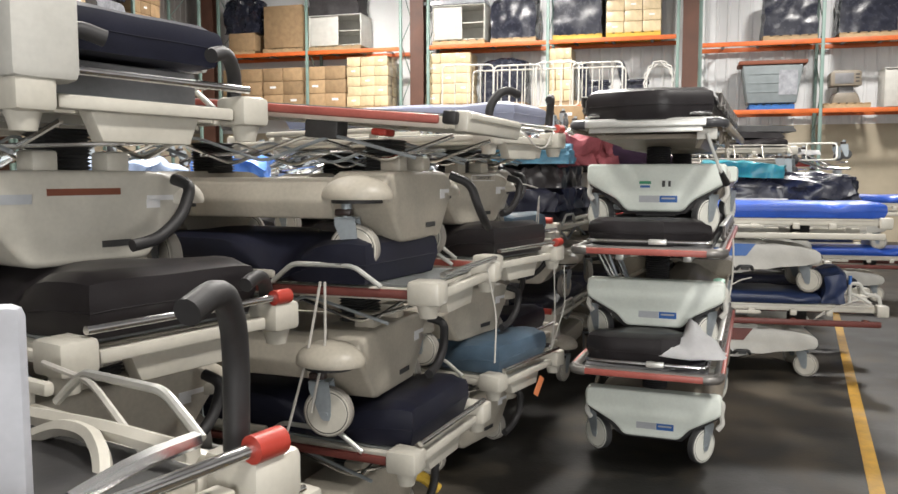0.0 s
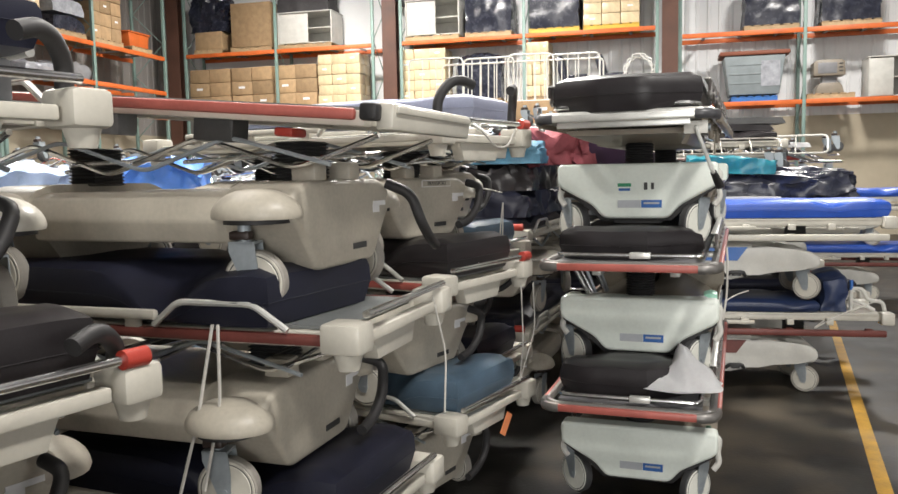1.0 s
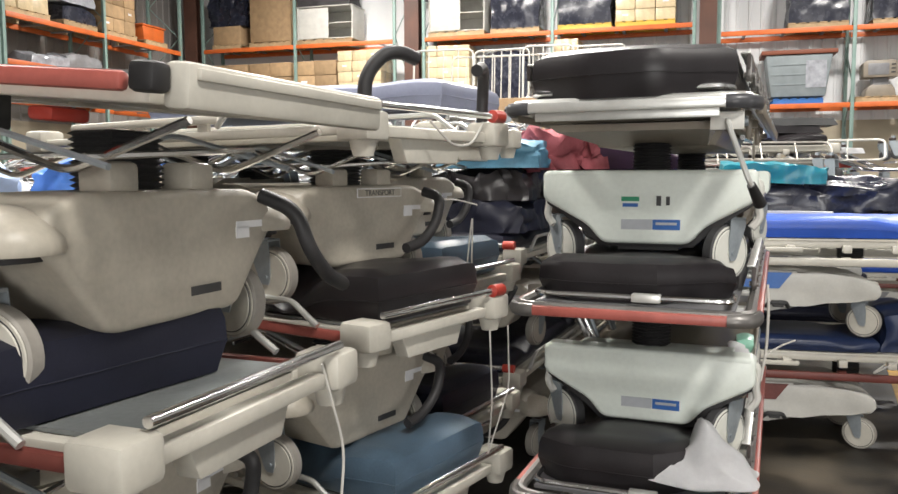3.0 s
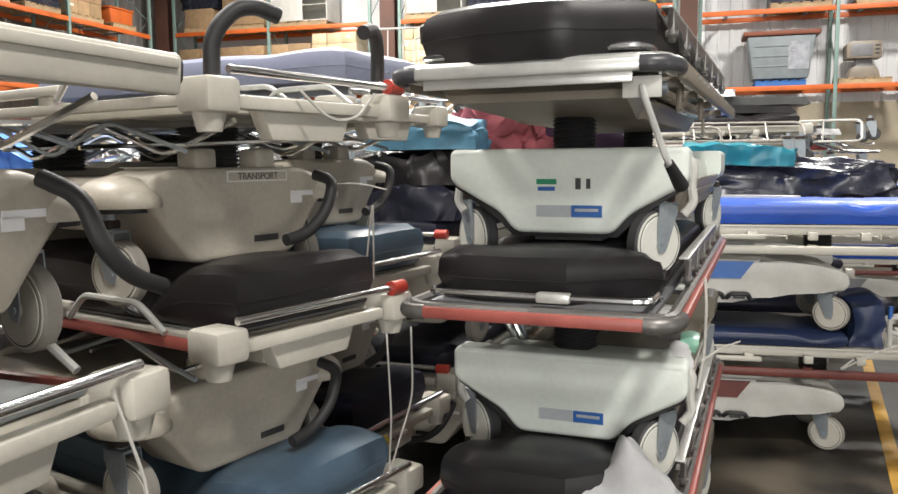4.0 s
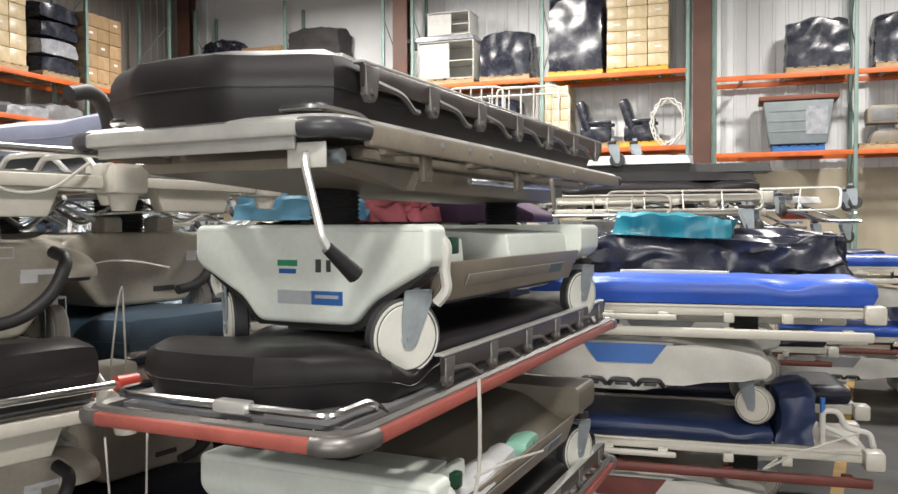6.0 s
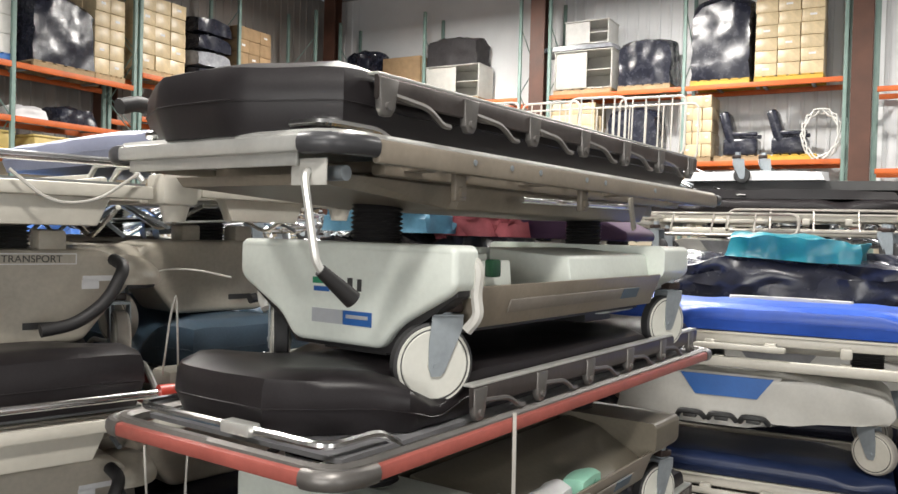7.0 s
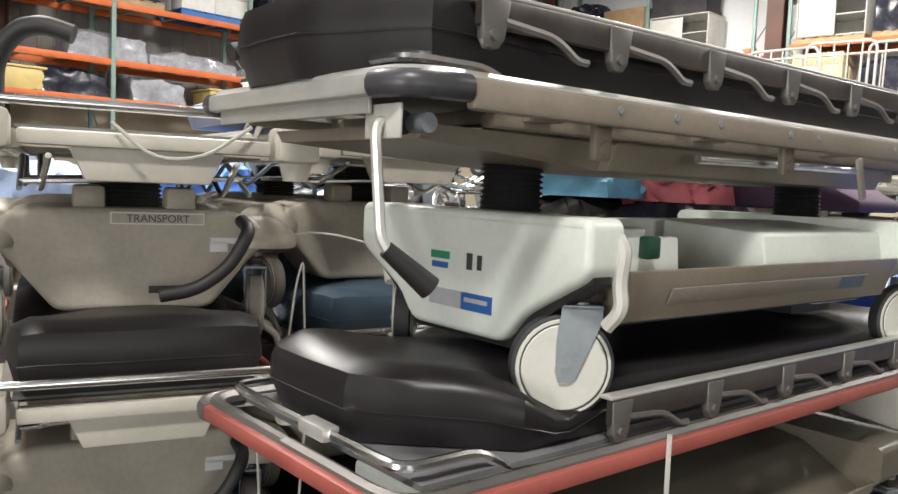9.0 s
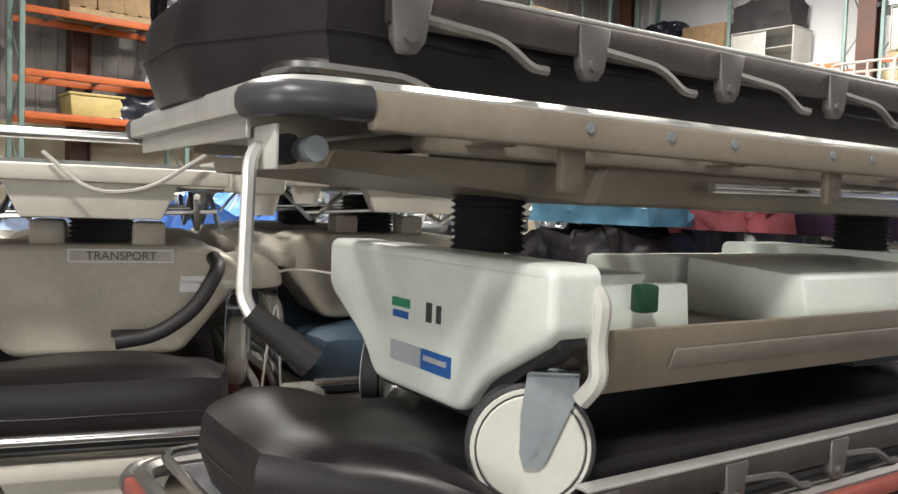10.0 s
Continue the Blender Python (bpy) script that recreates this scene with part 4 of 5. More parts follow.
def carton_load(at, nx, nz, size, mat, label):
    """Cartons stacked on a pallet, each its own piece with a taped seam."""
    load = new("carton_load")
    load.matrix_basis = at
    w, d, h = size
    if (size, mat.name) not in CARTON:
        bm = bmesh.new()
        box(bm, (0, 0, h / 2), (w * 0.975, d * 0.98, h * 0.97), bevel=0.008)
        first = part("carton", bm, mat, load)
        CARTON[size, mat.name] = first.data
        bm = bmesh.new()
        box(bm, (0, -d * 0.491, h * 0.55), (w * 0.30, 0.004, h * 0.16))
        me = finish(bm, False)
        me.materials.append(CLOTH)
        CARTON[size, mat.name, 1] = me
        first.name = "carton"
        bpy.data.objects.remove(first)
    for k in range(nz):
        for j in range(2):
            for i in range(nx):
                c = new("carton", CARTON[size, mat.name])
                c.parent = load
                c.matrix_basis = pose((i - (nx - 1) / 2) * w + 0.012 * random.uniform(-1, 1), (j - 0.5) * d + 0.01 * random.uniform(-1, 1), k * h, 0, 0, random.uniform(-1.5, 1.5))
                if j == 0 and (i + k + nx) % 3 == 0:
                    s = new("carton_label", CARTON[size, mat.name, 1])
                    s.parent = c
    return tagged(load, label, "cartons", "pallet loads")


def cabinet(at, size, label, mat=WHITE):
    """An open-sided white cart body with a shelf."""
    w, d, h = size
    c = new("cabinet")
    c.matrix_basis = at
    bm = bmesh.new()
    for x in (-w / 2 + 0.015, w / 2 - 0.015):
        box(bm, (x, 0, h / 2), (0.03, d, h), bevel=0.004)
    box(bm, (0, d / 2 - 0.015, h / 2), (w - 0.06, 0.03, h))
    part("carcass", bm, mat, c)
    bm = bmesh.new()
    box(bm, (0, 0, h + 0.016), (w + 0.04, d + 0.04, 0.03), bevel=0.008)
    part("top", bm, mat, c)
    for z in (0.03, h * 0.5):
        bm = bmesh.new()
        box(bm, (0, 0, z), (w - 0.06, d - 0.06, 0.025))
        part("shelf", bm, mat, c)
    bm = bmesh.new()
    box(bm, (-w * 0.2, -d / 2 + 0.01, h * 0.5), (w * 0.54, 0.02, h * 0.94), bevel=0.004)
    part("door", bm, mat, c)
    return tagged(c, label, "cabinet")


def bin_box(at):
    b = new("storage_bin")
    b.matrix_basis = at
    bm = bmesh.new()
    r = [(-0.55, 0.0), (0.55, 0.0), (0.68, 0.85), (-0.68, 0.85)]
    prism(bm, r, -0.45, 0.45, 0.02)
    body = part("body", bm, GREYBIN, b)
    for z in (0.25, 0.45, 0.65):
        bm = bmesh.new()
        box(bm, (-0.2, -0.456, z), (0.7, 0.016, 0.03), bevel=0.004)
        part("rib", bm, GREYBIN, body)
    bm = bmesh.new()
    box(bm, (0, 0, 0.90), (1.55, 1.0, 0.09), bevel=0.02)
    part("lid", bm, RUST, b, "rust-orange lid")
    bm = bmesh.new()
    box(bm, (0.35, -0.455, 0.45), (0.42, 0.012, 0.55))
    part("sheet", bm, CLEAR, b)
    return tagged(b, "grey plastic storage bin with a rust-orange lid", "storage bin")


def machine(at, mat, label):
    m = new("medical_machine")
    m.matrix_basis = at
    bm = bmesh.new()
    prism(bm, [(-0.30, 0.0), (0.30, 0.0), (0.26, 0.16), (0.20, 0.24), (-0.20, 0.24), (-0.26, 0.16)], -0.3, 0.3, 0.015)
    part("base", bm, mat, m)
    bm = bmesh.new()
    box(bm, (0.02, 0.02, 0.32), (0.30, 0.3, 0.18), bevel=0.015)
    part("neck", bm, GREYPL, m)
    bm = bmesh.new()
    prism(bm, [(-0.33, 0.40), (0.33, 0.40), (0.31, 0.72), (0.24, 0.76), (-0.26, 0.76), (-0.34, 0.70)], -0.26, 0.22, 0.02)
    head = part("head", bm, mat, m)
    bm = bmesh.new()
    box(bm, (-0.05, -0.262, 0.57), (0.40, 0.016, 0.24), bevel=0.008)
    part("panel", bm, GREYPL, head)
    for k in range(3):
        bm = bmesh.new()
        box(bm, (0.23, -0.262, 0.50 + 0.08 * k), (0.08, 0.018, 0.03), bevel=0.004)
        part("key", bm, DARK, head)
    return tagged(m, label, "machine")


def tub(at, mat, label):
    t = new("plastic_tub")
    t.matrix_basis = at
    bm = bmesh.new()
    prism(bm, [(-0.42, 0.0), (0.42, 0.0), (0.46, 0.38), (-0.46, 0.38)], -0.4, 0.4, 0.03)
    part("body", bm, mat, t)
    bm = bmesh.new()
    box(bm, (0, 0, 0.40), (0.98, 0.86, 0.05), bevel=0.02)
    part("lid", bm, mat, t)
    return tagged(t, label, "tub", "plastic tubs")


def rail_frame(at, width, height, bars_n, label, mat=WHITE, double=True):
    """A bed rail of bent tube with upright bars."""
    r = new("bed_rail")
    r.matrix_basis = at
    bm = bmesh.new()
    tube(bm, arc([(-width / 2, 0, 0), (-width / 2, 0, height), (width / 2, 0, height), (width / 2, 0, 0), (-width / 2 + 0.02, 0, 0)], 0.08), 0.013, 8)
    part("hoop", bm, mat, r)
    for i in range(bars_n):
        x = -width / 2 + width * (i + 1) / (bars_n + 1)
        bm = bmesh.new()
        rod(bm, (x, 0, 0), (x, 0, height), 0.008, 8)
        part("bar", bm, mat, r)
    return tagged(r, label, "bed rail", "bed rails")


def cot_frame(at, seed, label="folded chrome undercarriage of a cot lying on the stack"):
    """Bent chrome legs, cross tubes and small wheels of a folded cot."""
    rnd = random.Random(seed)
    c = new("folded_cot")
    c.matrix_basis = at
    for s in (-0.28, 0.28):
        bm = bmesh.new()
        tube(bm, arc([(s, -0.85, 0.05), (s, -0.5, 0.06), (s * 0.9, -0.2, 0.20), (s * 0.9, 0.2, 0.20), (s, 0.5, 0.05), (s, 0.85, 0.08)], 0.08), 0.014, 8)
        part("side_tube", bm, CHROME, c)
        bm = bmesh.new()
        tube(bm, arc([(s * 0.8, -0.7, 0.06), (s * 0.8, -0.1, 0.30 + 0.1 * rnd.random()), (s * 0.8, 0.45, 0.10), (s * 0.7, 0.62, 0.20)], 0.06), 0.012, 8)
        part("leg", bm, CHROME, c)
        bm = bmesh.new()
        tube(bm, arc([(s * 0.7, 0.7, 0.05), (s * 0.7, 0.1, 0.26), (s * 0.7, -0.45, 0.08)], 0.06), 0.012, 8)
        part("leg", bm, STEEL, c)
    for y in (-0.8, -0.3, 0.2, 0.6, 0.82):
        bm = bmesh.new()
        z = 0.08 + 0.16 * rnd.random()
        rod(bm, (-0.28, y, z), (0.28, y, z), 0.011, 8)
        part("cross_tube", bm, CHROME, c)
    for x, y in ((-0.26, -0.8), (0.26, -0.8), (-0.24, 0.75), (0.24, 0.75)):
        wheel_part(c, pose(x, y, 0.16 + 0.1 * rnd.random(), 0, 0, rnd.uniform(-40, 40)), 0.065, DARK)
    bm = bmesh.new()
    box(bm, (0, rnd.uniform(-0.3, 0.3), 0.13), (0.20, 0.26, 0.10), bevel=0.02)
    part("latch_box", bm, rnd.choice((DARK, REDPL, GREYPL)), c)
    return tagged(c, label, "folded cot", "folded cots")


GREYBIN = material("grey_bin_plastic", (0.20, 0.23, 0.24), 0.5, vary=0.15)
YELLOWTUB = material("pale_yellow_plastic", (0.62, 0.48, 0.18), 0.45, vary=0.15)
NETTING = material("dark_netting", (0.035, 0.032, 0.034), 0.7, vary=0.35, scale=10, bump=0.4, fine=40)
PURPLE = material("purple_vinyl", (0.045, 0.016, 0.05), 0.6, vary=0.25)

# stacks behind the row
spare = stretcher_beige(pose(-0.7, 7.5, 0, 0, 0, 58), "beige stretcher in the packed stacks behind the row", BEIGE, 0, CREAM)
first = True
pads = [NAVY, SLATE, BLACK, NAVY, DEEP, BLACK]
for n, (x, y, yaw) in enumerate(((-0.7, 7.5, 58), (-2.55, 6.7, 60), (-3.75, 5.1, 55), (-4.3, 3.1, 60), (-2.0, 9.2, 52), (-4.2, 8.3, 62), (-0.1, 9.9, 50), (-4.4, 10.9, 57), (-2.0, 11.8, 60), (0.6, 12.0, 40))):
    for k in range(2):
        m = pose(x, y, 0.72 * k, 0, 0, yaw + 6 * k)
        if first:
            first = False
        else:
            copy_thing(spare, m)
        mattress("stretcher mattresses", pads[(2 * n + k) % 6], "vinyl stretcher mattress in the packed stacks", m @ pose(0, 0, 0.652), thick=0.11, hips=n)
    if n == 1:
        lumpy("tarpaulin", pose(x - 0.15, y - 0.15, 1.50, 0, 0, 30), (0.85, 1.0, 0.46), PALEBLUE, "pale blue plastic tarpaulin heaped over the stack", "tarpaulin", 0.07, (26, 26, 10), 3, 5.0)
        lumpy("tarpaulin", pose(x + 0.65, y + 0.35, 1.50, 0, 0, 10), (0.65, 0.8, 0.52), SKYFILM, "bright blue plastic tarpaulin heaped over the stack", "tarpaulin", 0.06, (26, 26, 10), 8, 5.0)
        continue
    cot_frame(pose(x, y, 1.49, 0, 0, yaw + 20), n)
    cot_frame(pose(x + 0.15, y - 0.1, 1.68, 6, -5, yaw - 35), n + 40)
    cot_frame(pose(x - 0.2, y + 0.15, 1.80, -5, 4, yaw + 75), n + 60)
    if n % 2 == 0:
        lumpy("wrapped_parcel", pose(x - 0.1, y + 0.2, 1.5, 0, 0, yaw), (0.55, 0.8, 0.22), (CLEAR, SKYBLUE, CLOTH)[n // 2 % 3], "wrapped bundle of parts lying on the stacked stretchers", "parcel", 0.04, seed=n)

# stacks behind the main stack
for (x, y, yaw), zs in (((0.86, 7.55, -21), (0.0, 0.75)), ((1.75, 9.45, -16), (0.0, 0.72, 1.42))):
    for z in zs:
        m = pose(x, y, z, 0, 0, yaw)
        copy_thing(spare, m)
        if z < 1:
            mattress("stretcher mattresses", NAVY, "dark blue stretcher mattress in the packed stacks", m @ pose(0, 0, 0.652), thick=0.12, hips=x)
for k, (dy, w, h, r) in enumerate(((0.0, 0.80, 0.20, -21), (0.10, 0.70, 0.21, -15))):
    lumpy("rolled_pad", pose(0.86, 7.55 + dy, 1.515 + 0.195 * k, 0, 0, r), (w, 1.85, h), (NAVY, BLACK)[k], "dark vinyl pad rolled up on the stack", "pad", 0.06, (24, 44, 8), 20 + k, 4.5, 1.6)
lumpy("folded_sheet", pose(0.80, 7.12, 1.915, 0, 0, -15), (0.68, 0.8, 0.20), SKYBLUE, "light blue wrapped sheet folded on a stretcher", "sheet", 0.04, (26, 26, 8), seed=3, rough=9, long=0.3)
lumpy("blanket", pose(1.20, 7.25, 1.905, 0, 0, 10), (0.50, 0.62, 0.27), MAROON, "crumpled maroon blanket heaped on a stretcher", "blanket", 0.09, (34, 34, 10), seed=5, rough=6)
bm = bmesh.new()
prism(bm, [(-0.42, 0.0), (0.45, 0.0), (0.45, 0.05), (-0.28, 0.40), (-0.42, 0.38)], -0.3, 0.3, 0.02)
tagged(part("wedge_cushion", bm, PURPLE, None, "dark purple vinyl wedge cushion on a stretcher", pose(1.66, 7.30, 1.90, 0, 0, -14)), category="cushion")

# stacks beyond the blue one
for (x, y, yaw), zs, pad in (((3.3, 8.55, -12), (0.0, 0.77), NAVY), ((3.1, 9.9, -10), (0.0, 0.74, 1.48), BLACK), ((5.85, 11.8, -14), (0.0, 0.76), BLUE), ((6.1, 14.2, -12), (0.0, 0.76), DEEP), ((3.6, 12.6, -12), (0.0, 0.75, 1.5), NAVY)):
    for z in zs:
        m = pose(x, y, z, 0, 0, yaw)
        stretcher_white(m, "white stretcher in a stack further along the aisle", GREYPL, CREAM if z else RED)
        mattress("stretcher mattresses", pad, "vinyl mattress on a stretcher further along the aisle", m @ pose(0, 0, 0.672, 0, 0, 90), thick=0.11, hips=y)
lumpy("wrapped_parcel", pose(3.22, 8.40, 1.555, 0, 0, -12), (1.9, 0.74, 0.27), FILM, "long bundle wrapped in black plastic film on a stretcher", "parcel", 0.085, (56, 26, 8), 9, 5.5, 0.35)
lumpy("seat_cushion", pose(3.06, 8.30, 1.80, 0, 3, -14), (0.80, 0.46, 0.16), TEAL, "shiny teal vinyl cushion on the wrapped bundle", "cushion", 0.038, (40, 24, 6), 2, 4.2)
for z in (0.0, 0.75):
    m = pose(4.15, 11.15, z, 0, 0, -12)
    stretcher_white(m, "white stretcher in a stack further along the aisle", GREYPL, CREAM if z else RED)
    mattress("stretcher mattresses", NAVY, "vinyl mattress on a stretcher further along the aisle", m @ pose(0, 0, 0.672, 0, 0, 90), thick=0.11, hips=4.0)
for i, (x, y, z, r) in enumerate(((3.7, 11.1, 1.54, 70), (4.5, 11.0, 1.54, 100), (4.1, 11.2, 1.80, 50), (3.5, 11.2, 1.86, 95), (4.6, 11.1, 1.86, 75))):
    cot_frame(pose(x, y, z, 0, 0, r), 150 + i)
for i, (x, y, z, r, mat) in enumerate(((3.6, 10.9, 2.12, -4, BLACK), (4.3, 10.85, 2.13, -20, DARK), (4.7, 10.9, 2.10, 8, CLOTH))):
    lumpy("long_cushion", pose(x, y, z, 0, 0, r), (1.1 - 0.2 * i, 0.22, 0.07), mat, "long flat cushion lying on top of the stack", "cushion", 0.012, (14, 5, 3), 40 + i)
rail_frame(pose(4.55, 10.6, 2.02, -50, 0, -25), 1.1, 0.35, 2, "white tube bed rail lying on the stack", WHITE)
for i, (x, y, z, r) in enumerate(((3.35, 9.28, 2.0, -9), (2.6, 9.25, 1.96, -14))):
    rail_frame(pose(x, y, z, -40, 0, r), 1.25, 0.22, 3, "dull metal bed rail lying on the stack", RAILMETAL)
for i, (x, y, z, r) in enumerate(((2.3, 10.3, 2.24, 60),)):
    cot_frame(pose(x, y, z, 0, 0, r), 80 + i)
for i, (x, y, w) in enumerate(((3.1, 9.95, 1.9), (3.35, 10.0, 1.7), (3.0, 9.98, 1.1))):
    lumpy("long_cushion", pose(x, y - 0.1, 2.265 + 0.075 * i, 0, 0, -8 - 4 * i), (w, 0.45, 0.085), (BLACK, DARK, CLOTH)[i], "long flat cushion lying on top of the stack", "cushion", 0.012, (14, 5, 3), i)


# ---- storage racks ----
def rack(at, bays, levels, high, label, bay=2.65, deep=1.05):
    """A pallet rack: green uprights, orange beams in front and behind."""
    r = new("pallet_rack")
    r.matrix_basis = at
    for i in range(bays + 1):
        for y in (0.0, deep):
            bm = bmesh.new()
            box(bm, (i * bay, y, high / 2), (0.085, 0.075, high), bevel=0.006)
            box(bm, (i * bay, y, 0.008), (0.14, 0.13, 0.016))
            part("upright", bm, GREEN, r)
        z, up = 0.4, True
        while z < high - 1:
            bm = bmesh.new()
            rod(bm, (i * bay, 0.04 if up else deep - 0.04, z), (i * bay, deep - 0.04 if up else 0.04, z + 0.9), 0.014, 6)
            part("brace", bm, GREEN, r)
            z, up = z + 0.9, not up
    for z in levels:
        for i in range(bays):
            for y in (-0.02, deep + 0.02):
                bm = bmesh.new()
                box(bm, ((i + 0.5) * bay, y, z - 0.06), (bay - 0.09, 0.05, 0.12), bevel=0.008)
                part("beam", bm, ORANGE, r)
            for k in range(3):
                bm = bmesh.new()
                box(bm, ((i + 0.2 + 0.3 * k) * bay, deep / 2, z - 0.02), (0.08, deep - 0.02, 0.03))
                part("cross_bar", bm, STEEL, r)
    return tagged(r, label, "pallet rack", "pallet racks")


UP, LOW = 5.70, 3.84
UP_EAST, LOW_EAST = 5.42, 3.60
rack(ROOM @ pose(0.35, -0.05, 0), 2, (LOW, UP), 8.4, "orange and green steel pallet rack loaded with cartons", 3.1)
rack(ROOM @ pose(7.42, -0.05, 0), 2, (LOW, UP), 8.4, "orange and green steel pallet rack loaded with boxes", 3.6)
rack(ROOM @ pose(15.22, -0.05, 0), 3, (LOW_EAST, UP_EAST), 8.4, "orange and green steel pallet rack loaded with equipment", 3.08)
# side wall racks: the one by the corner stands a little higher
SIDE_HIGH, SIDE_LOW = (3.7, 4.42, 5.42), (3.30, 4.02, 5.08)
rack(ROOM @ pose(0.6, -7.75, 0, 0, 0, 90), 2, SIDE_HIGH, 8.4, "orange and green steel pallet rack along the side wall", 3.1)
rack(ROOM @ pose(0.6, -16.45, 0, 0, 0, 90), 3, SIDE_LOW, 8.4, "orange and green steel pallet rack along the side wall", 2.85)

# goods on the back rack: along the wall, level, kind
Y = 0.5


def goods(s, z, kind, w=1.05, h=1.1, board=WOOD):
    at = ROOM @ pose(s, Y, z)
    pallet(at @ pose(0, 0, 0.0) @ Matrix.Diagonal((w / 1.14, 1, 1, 1)), board, {WOOD: "worn wooden pallet on the rack beams", YELLOWPL: "yellow painted pallet on the rack beams", BLUEPL: "blue plastic pallet on the rack beams"}[board])
    at = at @ pose(0, 0, 0.14)
    if kind == "black":
        lumpy("wrapped_load", at, (w, 0.95, h), FILM, "pallet load wrapped in shiny black film", "pallet load", 0.05, (12, 10, 10), s)
    elif kind == "grey":
        lumpy("wrapped_load", at, (w, 0.95, h), CLEAR, "pallet load wrapped in clear grey film", "pallet load", 0.04, (12, 10, 10), s)
    elif kind == "carton":
        carton_load(at, 2, max(2, round(h / 0.42)), (round(w / 2, 2), 0.45, 0.42), CARD, "brown cardboard cartons stacked on a pallet")
    elif kind == "pale":
        carton_load(at, 3, max(2, round(h / 0.3)), (round(w / 3, 2), 0.45, 0.3), PALECARD, "pale cartons in stretch film stacked on a pallet")
    elif kind == "bigbox":
        carton_load(at, 1, 1, (w, 0.45, h), CARD, "large brown cardboard box on a pallet")
    elif kind == "cabinet":
        cabinet(at, (w, 0.9, h), "white cabinet body standing on a pallet")


goods(1.1, UP, "bigbox", 0.95, 0.55)
lumpy("bag", ROOM @ pose(1.1, Y, UP + 0.69), (1.25, 0.8, 1.15), FILM, "black plastic bag on a carton", "bag", 0.14, (12, 10, 10), 2)
goods(2.58, UP, "bigbox", 1.38, 1.35)
goods(4.35, UP, "cabinet", 1.75, 0.92)
lumpy("dark_cover", ROOM @ pose(4.3, Y, UP + 1.10), (1.65, 0.9, 0.85), NETTING, "dark netting heaped over the white cabinet", "cover", 0.06, (14, 10, 10), 6)
goods(8.33, UP, "cabinet", 1.6, 1.0)
lumpy("stacked_tray", ROOM @ pose(8.05, Y, UP + 1.19), (2.2, 1.0, 0.13), CLEAR, "grey plastic tray across the cabinet", "tray", 0.01, (8, 6, 3), 6)
cabinet(ROOM @ pose(8.4, Y, UP + 1.33), (1.2, 0.8, 0.6), "pale open case standing on the grey tray", CLOTHCARD)
goods(9.98, UP, "black", 1.35, 1.25)
goods(11.85, UP, "black", 1.4, 2.1, YELLOWPL)
goods(13.4, UP, "pale", 1.5, 2.1, YELLOWPL)
goods(17.5, UP_EAST, "black", 1.35, 1.2)
goods(19.4, UP_EAST, "black", 1.4, 1.2)
goods(21.5, UP_EAST, "carton", 1.4, 1.2)
for s, kind, w in ((1.1, "carton", 1.4), (2.55, "carton", 1.4), (4.0, "carton", 1.4), (5.42, "pale", 1.36), (8.0, "pale", 1.4), (9.7, "black", 1.3), (11.35, "pale", 0.7)):
    goods(s, LOW, kind, w, 1.35)


def covered_chair(at, label):
    """A wide seat with a raked back under thin dark film."""
    c = new("covered_chair")
    c.matrix_basis = at
    bm = bmesh.new()
    box(bm, (0, 0, 0.22), (0.78, 0.7, 0.40), bevel=0.06)
    part("seat", bm, FILM, c)
    bm = bmesh.new()
    box(bm, (-0.30, 0, 0.68), (0.24, 0.72, 0.85), Matrix.Rotation(-0.28, 4, "Y"), bevel=0.08)
    part("backrest", bm, FILM, c)
    bm = bmesh.new()
    for y in (-0.32, 0.32):
        box(bm, (0.10, y, 0.52), (0.6, 0.08, 0.10), bevel=0.03)
    part("armrest", bm, FILM, c)
    return tagged(c, label, "chair", "chairs on the rack")


def hoop_coil(at):
    """White hose wound into a standing coil."""
    bm = bmesh.new()
    pts = []
    for k in range(97):
        a = 2 * math.pi * k / 16
        r = 0.36 + 0.05 * math.sin(k * 1.7)
        pts.append((0.52 * r * math.cos(a) / 0.36, 0.10 * (k / 96 - 0.5) + 0.03 * math.sin(k * 0.9), 0.56 + 0.54 * r * math.sin(a) / 0.36))
    tube(bm, pts, 0.022, 6)
    return tagged(part("hose_coil", bm, CLOTHCARD, None, "white hose wound into a loose coil on the rack", at), category="hose")


pallet(ROOM @ pose(12.35, Y, LOW), WOOD, "worn wooden pallet on the rack beams")
covered_chair(ROOM @ pose(12.35, Y, LOW + 0.14), "dark chair under black film on a pallet")
pallet(ROOM @ pose(13.5, Y, LOW), YELLOWPL, "yellow painted pallet on the rack beams")
covered_chair(ROOM @ pose(13.45, Y, LOW + 0.14), "dark chair under black film on a yellow pallet")
hoop_coil(ROOM @ pose(14.15, 0.05, LOW + 0.02) @ Matrix.Diagonal((0.75, 1, 1, 1)))
bin_box(ROOM @ pose(17.1, Y, LOW_EAST + 0.18) @ Matrix.Diagonal((1.12, 1.0, 1.2, 1)))
pallet(ROOM @ pose(17.1, Y, LOW_EAST), BLUEPL, "blue plastic pallet on the rack beams")
machine(ROOM @ pose(18.95, Y, LOW_EAST + 0.14) @ Matrix.Diagonal((1.15, 1.15, 1.15, 1)), TAN, "beige medical machine standing on a pallet")
pallet(ROOM @ pose(18.95, Y, LOW_EAST))
